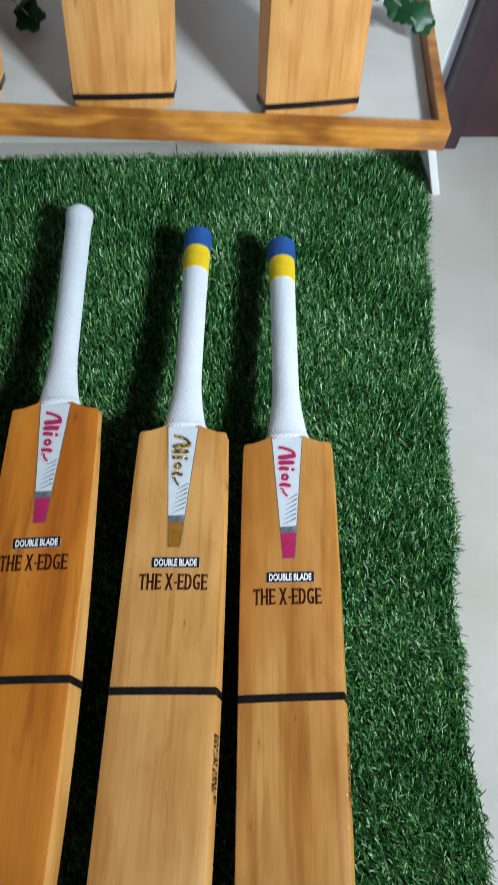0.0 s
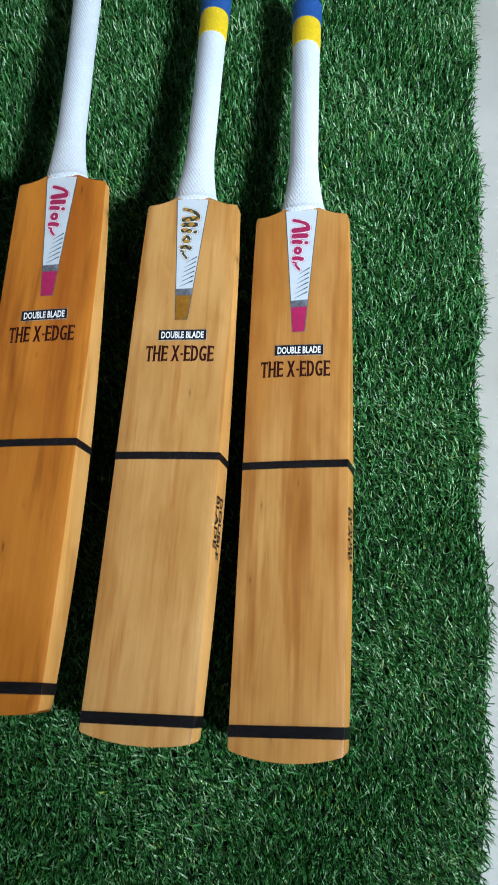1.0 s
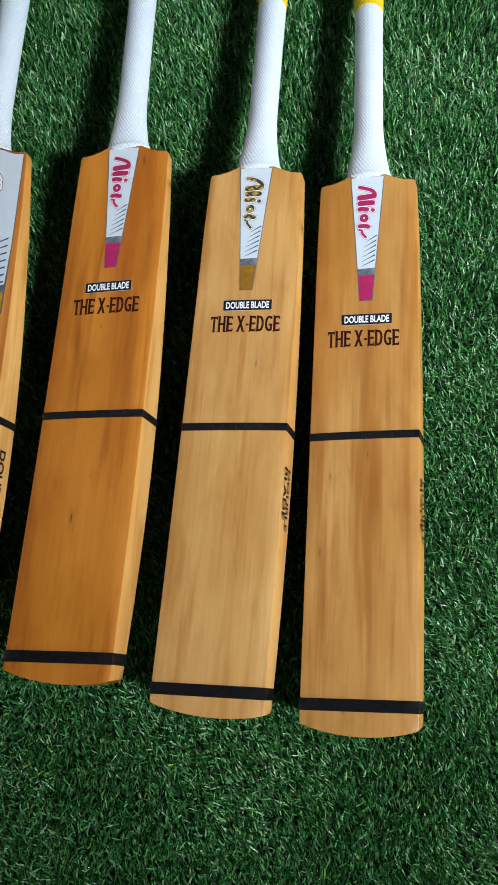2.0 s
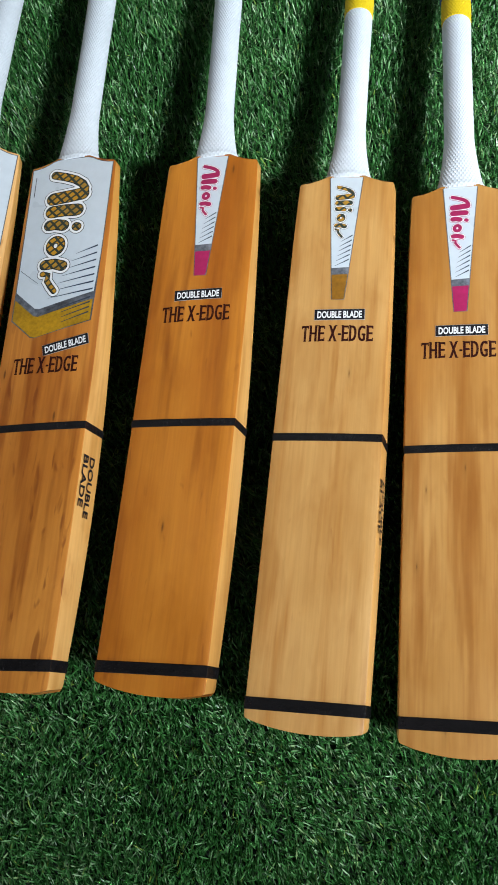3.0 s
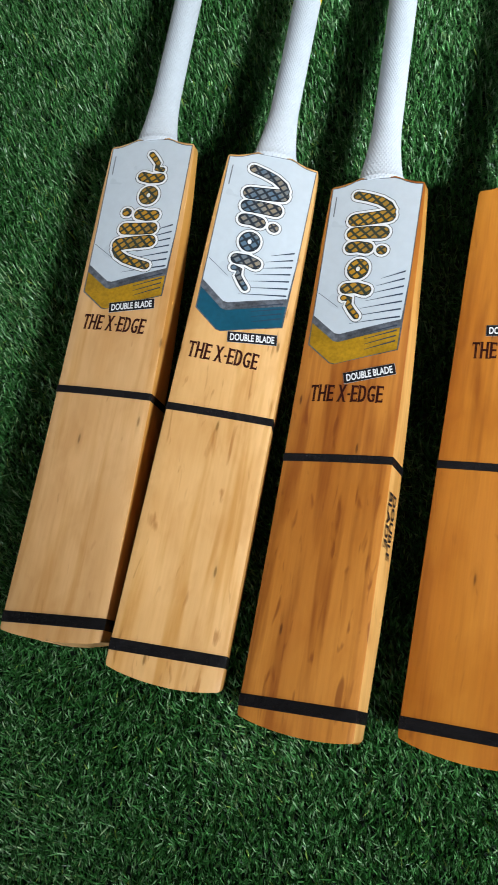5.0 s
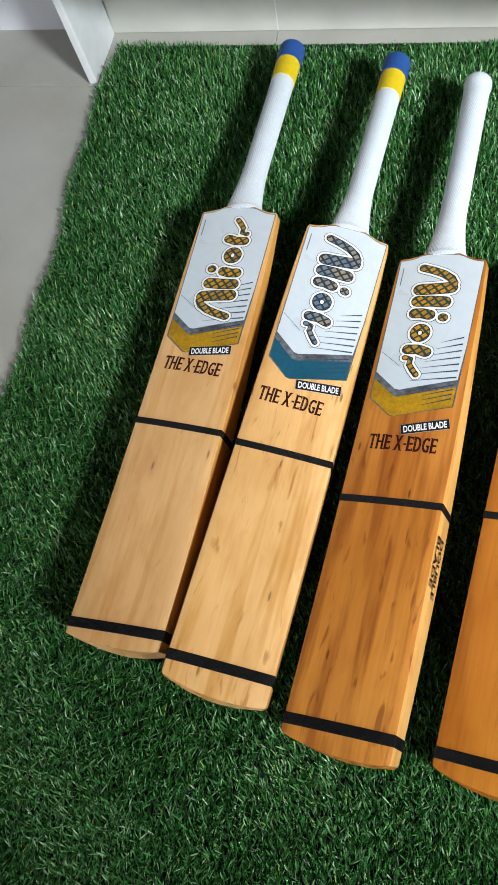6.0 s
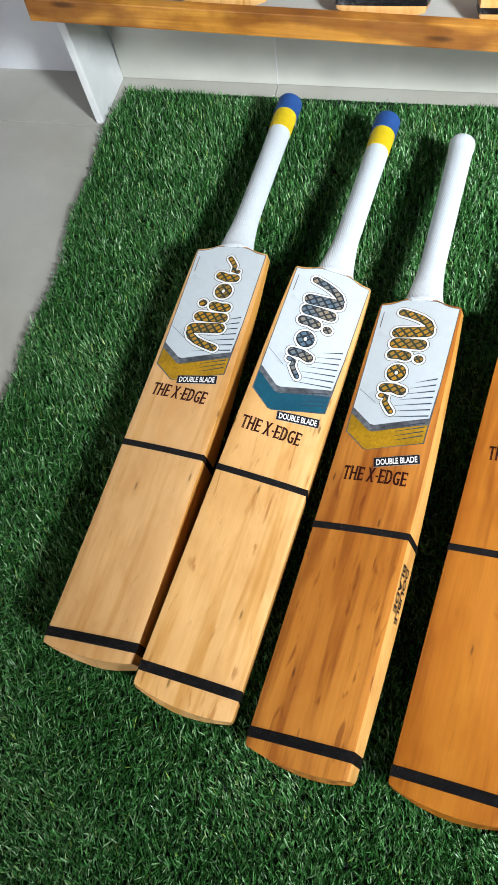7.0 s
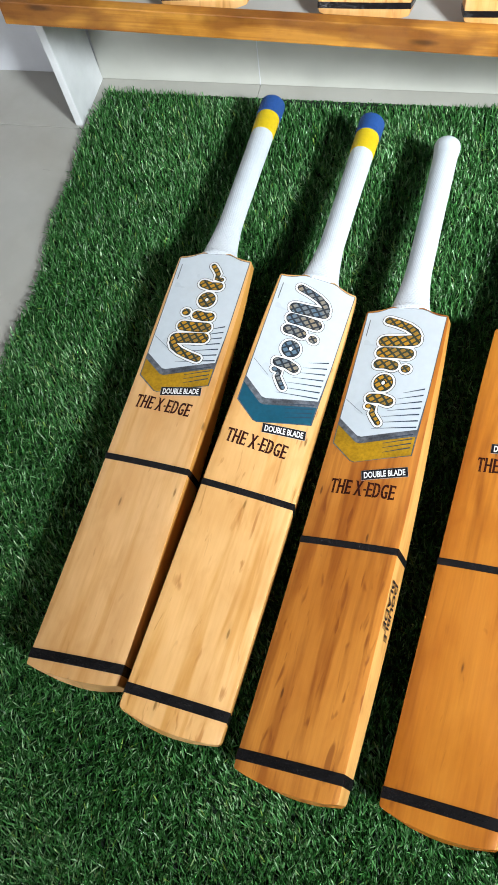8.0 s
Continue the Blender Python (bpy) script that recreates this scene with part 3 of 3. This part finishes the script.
def narrow_sticker(bat, tip, mark):
    def half(y):
        return 0.0166 + (0.0058 - 0.0166) * (0.006 - y) / 0.140

    def band(ya, yb, skew=0.0, over=0.0):
        return [(-half(ya) - over, ya), (half(ya) + over, ya + skew), (half(yb) + over, yb + skew), (-half(yb) - over, yb)]
    sticker = part("sticker", figure(band(0.006, -0.099), 0.0004), STICKER, bat, "tapering white sticker with a foil tip")
    part("sticker_edge", figure(band(0.006, -0.134, 0, 0.0008), 0.0002), GREY_FOIL, sticker)
    part("foil_band", figure(band(-0.099, -0.1065, 0.001), 0.0006), GREY_FOIL, sticker)
    part("foil_tip", figure(band(-0.1065, -0.134, 0.0006), 0.0006), tip, sticker)
    print_mark(blob_mark(0.42, -0.0055, False), ((mark[0], 0.0014, 0.0008), (WHITE_INK, 0.0011, 0.0011), (mark[0], 0.0003, 0.0014), (mark[1], 0.0, 0.0017)), sticker)
    for k in range(6):
        y = -0.066 - 0.0055 * k
        part("stripe", figure([(half(y) * 0.92, y + 0.005), (half(y) * 0.92, y + 0.0035), (-half(y) * (0.1 + 0.1 * k), y - 0.0032), (-half(y) * (0.1 + 0.1 * k), y - 0.0028)], 0.0007), NAVY_INK, sticker, smooth=False)


def wide_sticker(bat, foil, mark, flip):
    top = [(-0.0462 + 0.0924 * k / 16, shoulder_curve(-0.0462 + 0.0924 * k / 16) - 0.0025) for k in range(17)]
    low = [(0.0420, -0.1535), (-0.0160, -0.1700), (-0.0210, -0.1690), (-0.0452, -0.1490)]
    sticker = part("sticker", figure(top + [(0.0445, -0.11)] + low, 0.0004), STICKER, bat, "broad white sticker with a foil chevron")

    def chevron(a, b):
        return [(x, y - a) for x, y in low] + [(x * 0.99, y - b) for x, y in low[::-1]]
    rim = [(x * 1.018, y + 0.0008) for x, y in top] + [(0.0454, -0.11)] + [(x * 1.01 + (0.0005 if x > 0 else -0.0005), y - 0.0322) for x, y in low]
    part("sticker_edge", figure(rim, 0.0002), GREY_FOIL, sticker)

    part("foil_band", figure(chevron(0.0, 0.0085), 0.0006), GREY_FOIL, sticker)
    part("foil_chevron", figure(chevron(0.0085, 0.0315), 0.0006), foil, sticker)
    part("line", figure([(-0.0440, -0.1235), (-0.0440, -0.1242), (-0.0215, -0.1410), (-0.0215, -0.1404)], 0.0007), NAVY_INK, sticker, smooth=False)
    for k in range(7):
        y = -0.1015 - 0.0082 * k
        start = 0.0175 - 0.0042 * k
        part("stripe", figure([(start, y - 0.0078), (start, y - 0.0081), (0.0405, y - 0.0008), (0.0405, y + 0.0010)], 0.0007), NAVY_INK, sticker, smooth=False)
    for k in range(4):
        y = -0.1625 - 0.0055 * k
        part("stripe", figure([(0.008 + 0.001 * k, y - 0.0068), (0.008 + 0.001 * k, y - 0.0074), (0.0392, y + 0.0020), (0.0392, y + 0.0036)], 0.0009), NAVY_INK, sticker, smooth=False)
    print_mark(blob_mark(1.0, -0.0125, flip), ((INK, 0.0040, 0.0008), (WHITE_INK, 0.0034, 0.0011), (INK, 0.0009, 0.0014), (mark, 0.0, 0.0017)), sticker)
    part("fine_print", figure([(-0.0418, -0.0120), (-0.0408, -0.0120), (-0.0408, -0.0360), (-0.0418, -0.0360)], 0.0007), GREY_FOIL, sticker, "thin grey bar of fine print", smooth=False)


def side_words(bat, start):
    """Two short rows of capitals along the right edge."""
    for word, drop, size in (("DOUBLE", 0.0235, 0.059), ("BLADE", 0.0130, 0.050)):
        bm = lettering_mesh(word, size, 0.0080, 0, 0, 0, 0, 0.02)
        for v in bm.verts:
            y = start - v.co.x
            d = drop + v.co.y
            v.co = Vector((half_width(y) + 0.12 * d + 0.0008, y, bow(y) - d))
        part("lettering", bm, INK, bat, "black capital letters on the edge", smooth=False)


SHARED = {}


def shared(key, make, material):
    if key not in SHARED:
        SHARED[key] = mesh_from(key, make(), material)
        if key.startswith("blade_"):
            SHARED[key].materials.append(LIT_EDGE_WOOD)
    return SHARED[key]


def cricket_bat(m, label, wood, mid_y, banded, group, sticker="", toe_tape=-0.5115, side=0.0, grip_turn=0.0, grip_stretch=1.0, tilt=0.0015, toe=(0.0080, 0.0)):
    bat = thing("cricket_bat", m, label, "cricket bat", group)
    part("blade", shared("blade_%s_%.4f_%.4f" % (wood, *toe), lambda: blade_mesh(*toe), WOOD[wood]), None, bat)
    fine, tag = bool(mid_y), "" if mid_y else "_plain"
    if banded:
        grip = part("grip", shared("grip_short" + tag, lambda: grip_mesh(0.0065, 0.2385, fine), GRIP), None, bat, "white dimpled rubber grip")
        part("band", shared("grip_band" + tag, lambda: grip_mesh(0.2365, 0.2750, fine, False, 0.0006), YELLOW), None, grip, "yellow rubber band")
        part("cap", shared("grip_cap" + tag, lambda: grip_mesh(0.2725, GRIP_LEN, fine, True, 0.0018), BLUE), None, grip, "blue rubber cap")
    else:
        grip = part("grip", shared("grip_long", lambda: grip_mesh(0.0065, GRIP_LEN + 0.003, True, True, 0.0, 0.0014), GRIP), None, bat, "white dimpled rubber grip")
    grip.matrix_basis = pose(0, 0.0065, 0, 0, 0, grip_turn) @ Matrix.Diagonal((1, grip_stretch, 1, 1)) @ pose(0, -0.0065, 0)
    if mid_y:
        part("tape", tape_mesh(mid_y, 0.0076, tilt), TAPE, bat, "shiny black tape")
    part("tape", tape_mesh(toe_tape, 0.0102 if mid_y else 0.0065), TAPE, bat, "shiny black tape")
    if side:
        side_words(bat, side)
    return bat


def lying(x, y, yaw, roll):
    """A bat flat on its back, leaning to one side by roll degrees."""
    return pose(x, y, 0, 0, 0, yaw) @ pose(0, 0, 0.06) @ pose(0, 0, 0, 0, -roll, 0) @ pose(0, 0, -0.06)


ROW = "bats laid out in a row on the turf"
bat_a = cricket_bat(pose(0, 0, -0.006) @ lying(-0.3630, 0.2560, -3.5, 5.0), "pale bat with a wide gold-tipped sticker and banded grip", "cream", -0.291, True, ROW, tilt=-0.003, toe_tape=-0.5140, toe=(0.0045, 0.0005), grip_turn=1.4, grip_stretch=1.086)
bat_b = cricket_bat(lying(-0.2265, 0.2236, -6.6, -11.0), "pale bat with a wide teal-tipped sticker and banded grip", "pale", -0.283, True, ROW, toe_tape=-0.5062, toe=(0.0062, 0.0020), grip_turn=0.6, grip_stretch=1.070)
bat_c = cricket_bat(lying(-0.1161, 0.1921, -6.2, 11.5), "brown-streaked bat with a wide gold-tipped sticker and white grip", "tawny", -0.293, False, ROW, side=-0.323, toe_tape=-0.5112, toe=(0.0055, 0.0025), grip_turn=2.4, grip_stretch=1.052)
bat_d = cricket_bat(lying(0.0331, 0.1811, -8.0, 10.0), "dark amber bat with a narrow pink-tipped sticker and white grip", "amber", -0.288, False, ROW, toe_tape=-0.5125, toe=(0.0066, 0.0020), grip_turn=3.4, grip_stretch=1.050)
bat_e = cricket_bat(lying(0.1710, 0.1428, -9.0, 8.0), "honey bat with a narrow brown-tipped sticker and banded grip", "honey", -0.274, True, ROW, side=-0.314, toe_tape=-0.5130, toe=(0.0062, 0.0015), grip_turn=1.2, grip_stretch=1.044)
bat_f = cricket_bat(lying(0.2854, 0.1210, -7.6, 11.0), "honey bat with a narrow pink-tipped sticker and banded grip", "flax", -0.270, True, ROW, side=-0.314, toe_tape=-0.5107, toe=(0.0076, 0.0), grip_turn=1.0, grip_stretch=1.044)
wide_sticker(bat_a, GOLD_FOIL, MARK_GOLD, True)
wide_sticker(bat_b, TEAL_FOIL, MARK_BLUE, False)
wide_sticker(bat_c, GOLD_FOIL, MARK_GOLD, False)
narrow_sticker(bat_d, PINK_INK, (PINK_INK, PINK_INK))
narrow_sticker(bat_e, BROWN_INK, (INK, MARK_GOLD))
narrow_sticker(bat_f, PINK_INK, (PINK_INK, PINK_INK))
printed_words(bat_a, -0.0129, -0.1952, radians(7), -0.0372, -0.2075, -0.085)
printed_words(bat_b, -0.0092, -0.2009, radians(7), -0.0430, -0.2175, -0.02)
printed_words(bat_c, -0.0060, -0.2115, radians(14), -0.0345, -0.2240, 0.01)
printed_words(bat_d, -0.0240, -0.1510, radians(2.5), -0.0345, -0.1690, radians(1.5))
printed_words(bat_e, -0.0214, -0.1455, radians(1.5), -0.0325, -0.1630, radians(1))
printed_words(bat_f, -0.0232, -0.1485, radians(0), -0.0365, -0.1660, 0.0)

# ---- display shelf ----
SHELF_Z = 0.250
shelf = thing("display_shelf", pose(-0.085, 0.400, 0, 0, 0, -3.2), "low white shelf with an orange pine rim", "shelf")
SH, SD = 0.5525, 0.29


def splayed(bm):
    """The right end of the shelf runs outwards towards the wall."""
    for v in bm.verts:
        if v.co.x > 0:
            v.co.x += 0.075 * max(0.0, v.co.y - 0.0145)
    return bm


part("top", splayed(box(-SH + 0.018, SH - 0.012, 0.014, SD, SHELF_Z - 0.002, SHELF_Z + 0.012, 0.001)), SHELF_TOP, shelf, "white laminate board", smooth=False)
part("front_rim", box(-SH, SH, 0.0, 0.014, SHELF_Z, SHELF_Z + 0.029, 0.0015), SHELF_WOOD, shelf, "orange varnished pine rim", smooth=False)
part("side_rim", box(-SH, -SH + 0.017, 0.0145, SD, SHELF_Z, SHELF_Z + 0.029, 0.0015), SHELF_WOOD, shelf, smooth=False)
part("side_rim", splayed(box(SH - 0.0115, SH, 0.0145, SD, SHELF_Z, SHELF_Z + 0.029, 0.0015)), SHELF_WOOD, shelf, smooth=False)
for x, splay in ((-0.674, -0.07), (0.591, -0.40)):
    bm = box(x, x + 0.013, 0.577, BACK_Y - 0.013, FLOOR_Z, SHELF_Z - 0.003, 0.002)
    for v in bm.verts:
        v.co.x += splay * (v.co.z - FLOOR_Z)
    leg = part("leg", bm, PANEL, shelf, "white painted board leg", smooth=False)
    leg.matrix_parent_inverse = pose(-0.085, 0.400, 0, 0, 0, -3.2).inverted()

STANDING = "bats leaning on the shelf"
for x, wood, lean, turn, tip in ((-0.560, "honey", 15, 4, 0), (-0.385, "pale", 14, 2, 0), (-0.203, "pale", 15, -2, 0), (-0.045, "pale", 15, 0, 0), (0.127, "honey", 12, -4, 2.5), (0.321, "honey", 14, 4, 0)):
    y = 0.419 - 0.056 * (x + 0.085)
    m = pose(x, y, SHELF_Z + 0.0125, 0, 0, turn) @ pose(0, 0, 0, 90 - lean, 0, 0) @ pose(0, 0, 0, 0, 0, tip) @ pose(0, -TOE_Y + 0.0125, -0.0645)
    cricket_bat(m, "plain varnished bat standing on its toe, leaning back", wood, 0, True, STANDING, toe_tape=-0.5215)

# ---- ivy on the shelf ----
def ivy(x, y, z, count, spread, seed):
    rng = random.Random(seed)
    vine = thing("ivy_sprig", pose(x, y, z), "trailing artificial ivy with green leaves", "plant")
    bm = bmesh.new()
    pts = [Vector((spread * (t - 0.5) * 2, 0.02 * math.sin(5 * t), 0.012 + 0.03 * math.sin(3.1 * t))) for t in [k / 12 for k in range(13)]]
    rows = []
    for p in pts:
        rows.append([bm.verts.new((p.x, p.y + 0.0012 * math.cos(a), p.z + 0.0012 * math.sin(a))) for a in [2 * math.pi * k / 6 for k in range(6)]])
    for a, b in zip(rows, rows[1:]):
        for k in range(6):
            bm.faces.new((a[k], a[(k + 1) % 6], b[(k + 1) % 6], b[k]))
    part("stem", bm, STEM, vine)
    for k in range(count):
        p = pts[int(k / count * 12.99)]
        size = rng.uniform(0.012, 0.020)
        turn = Euler((rng.uniform(-0.6, 0.9), rng.uniform(-0.7, 0.7), rng.uniform(0, 6.28))).to_matrix()
        bm = bmesh.new()
        centre = bm.verts.new(p + turn @ Vector((0, 0.5 * size, 0.12 * size)))
        edge = []
        for i in range(15):
            ang = -math.pi / 2 + 2 * math.pi * i / 15
            lobe = 0.72 + 0.28 * abs(math.cos(2.5 * (ang - math.pi / 2)))
            edge.append(bm.verts.new(p + turn @ Vector((size * lobe * math.cos(ang), 0.5 * size + size * lobe * math.sin(ang), -0.16 * size * abs(math.cos(ang))))))
        for i in range(15):
            bm.faces.new((centre, edge[i], edge[(i + 1) % 15]))
        bmesh.ops.solidify(bm, geom=bm.faces[:], thickness=0.0006)
        part("leaf", bm, LEAF, vine)


ivy(0.425, 0.545, SHELF_Z + 0.013, 9, 0.05, 3)
ivy(-0.010, 0.56, SHELF_Z + 0.013, 14, 0.05, 8)

# ---- artificial turf ----
MAT_BACK, MAT_FRONT = 0.656, -0.72


def mat_left(y):
    return -0.642 + 0.008 * np.sin(y * 9.0) + 0.004 * np.sin(y * 31.0)


def mat_right(y):
    return 0.482 + (y - 0.0) * 0.162 + 0.004 * np.sin(y * 14.0) + 0.003 * np.sin(y * 37.0)


def mat_back(x):
    return np.where(x < 0.08, 0.643 + 0.011 * np.cos((x + 0.62) * 9.0), 0.654)


turf = thing("turf_mat", pose(0, 0, FLOOR_Z), "dark green artificial turf mat with a ragged cut edge", "turf mat")
bm = bmesh.new()
ys = [MAT_FRONT + (MAT_BACK - MAT_FRONT) * k / 40 for k in range(41)]
rows = []
for y in ys:
    a, b = float(mat_left(y)) + 0.003, float(mat_right(y)) - 0.003
    rows.append([bm.verts.new(p) for p in ((a, y, 0.0), (b, y, 0.0), (b, y, 0.004), (a, y, 0.004))])
for p, q in zip(rows, rows[1:]):
    for k in range(4):
        bm.faces.new((p[k], p[(k + 1) % 4], q[(k + 1) % 4], q[k]))
bm.faces.new(rows[0])
bm.faces.new(rows[-1][::-1])
part("backing", bm, BACKING, turf, smooth=False)

BLADES = 360000
rng = np.random.default_rng(5)
py = rng.uniform(MAT_FRONT, MAT_BACK, BLADES)
px = mat_left(py) + rng.uniform(0, 1, BLADES) * (mat_right(py) - mat_left(py))
# tufts: fibres gather round stitch points
cell = 0.0085
px += 0.35 * (np.round(px / cell) * cell - px)
py += 0.35 * (np.round(py / cell) * cell - py)
drift = np.sin(px * 23 + 1.3 * np.sin(py * 17)) + np.sin(py * 29 + 2.1 * np.sin(px * 13))
side = rng.random(BLADES)
heading = np.where(side < 0.55, rng.normal(-1.30, 0.50, BLADES), rng.normal(1.88, 0.50, BLADES)) + 0.2 * drift
heading = np.where(side > 0.95, rng.uniform(-np.pi, np.pi, BLADES), heading)
length = rng.uniform(0.011, 0.020, BLADES)
rim = np.minimum.reduce([px - mat_left(py), mat_right(py) - px, mat_back(px) - py])
length *= np.where(rim < 0, 0.0, 1.0)
length *= np.clip(0.72 + rim / 0.03, 0.72, 1.0)
lean = np.clip(rng.normal(0.52, 0.28, BLADES), 0.0, 1.2)
curl = rng.normal(0.40, 0.38, BLADES)
wide = rng.uniform(0.00050, 0.00082, BLADES)
twist = rng.normal(0, 1.1, BLADES)
hx, hy = np.cos(heading), np.sin(heading)
sx, sy = np.cos(heading + np.pi / 2 + twist), np.sin(heading + np.pi / 2 + twist)
cx, cy, cz = px.copy(), py.copy(), np.full(BLADES, 0.003)
verts = np.empty((BLADES, 7, 3))
for k, (share, taper) in enumerate(((0.0, 0.9), (0.4, 1.0), (0.40, 0.9), (0.20, 0.0))):
    ang = lean + curl * (0, 0.15, 0.6, 1.1)[k]
    cx, cy = cx + hx * length * share * np.sin(ang), cy + hy * length * share * np.sin(ang)
    cz = np.maximum(cz + length * share * np.cos(ang), 0.004 + 0.001 * k)
    if k < 3:
        verts[:, 2 * k] = np.stack([cx - sx * wide * taper, cy - sy * wide * taper, cz], -1)
        verts[:, 2 * k + 1] = np.stack([cx + sx * wide * taper, cy + sy * wide * taper, cz], -1)
    else:
        verts[:, 6] = np.stack([cx, cy, cz], -1)
tris = np.array([[0, 1, 3], [0, 3, 2], [2, 3, 5], [2, 5, 4], [4, 5, 6]])
faces = (np.arange(BLADES)[:, None, None] * 7 + tris[None]).reshape(-1)
me = bpy.data.meshes.new("grass")
me.vertices.add(BLADES * 7)
me.vertices.foreach_set("co", verts.astype(np.float32).ravel())
me.loops.add(len(faces))
me.loops.foreach_set("vertex_index", faces.astype(np.int32))
me.polygons.add(len(faces) // 3)
me.polygons.foreach_set("loop_start", np.arange(0, len(faces), 3, dtype=np.int32))
me.update(calc_edges=True)
tone = np.clip(0.08 + rng.beta(1.6, 2.1, BLADES) + 0.10 * drift * 0.5, 0, 1)
tone = np.where(rng.random(BLADES) < 0.012, 1.0, tone * 0.95)
layer = me.attributes.new("tone", "FLOAT", "POINT")
layer.data.foreach_set("value", np.repeat(tone, 7).astype(np.float32))
me.materials.append(GRASS)
grass = new("grass", me)
grass.parent = turf
tagged(grass, "dense green plastic fibres", kind="stuff")

# ---- floor tiles ----
TX, TY = 0.60, 1.20
for i in range(9):
    for j in range(5):
        x0, y1 = -2.792 + i * TX, 0.572 + TY - j * TY
        x1, y0 = min(x0 + TX, WIN_X), max(y1 - TY, FRONT_Y)
        x0 = max(x0, LEFT_X)
        if x0 > 0.05:
            y0, y1 = ((FRONT_Y, -0.80), (-0.80, 0.83))[j] if j < 2 else (0, 0)
        y1 = min(y1, BACK_Y + 0.0008 if x0 < 0.6 else BACK_Y + 0.11)
        if y0 >= y1 or x0 >= x1:
            continue
        part("tile", box(x0 + 0.0004, x1 - 0.0004, y0 + 0.0006, y1 - 0.0006, FLOOR_Z - 0.0065, FLOOR_Z, 0.0005), TILE, floor, smooth=False)
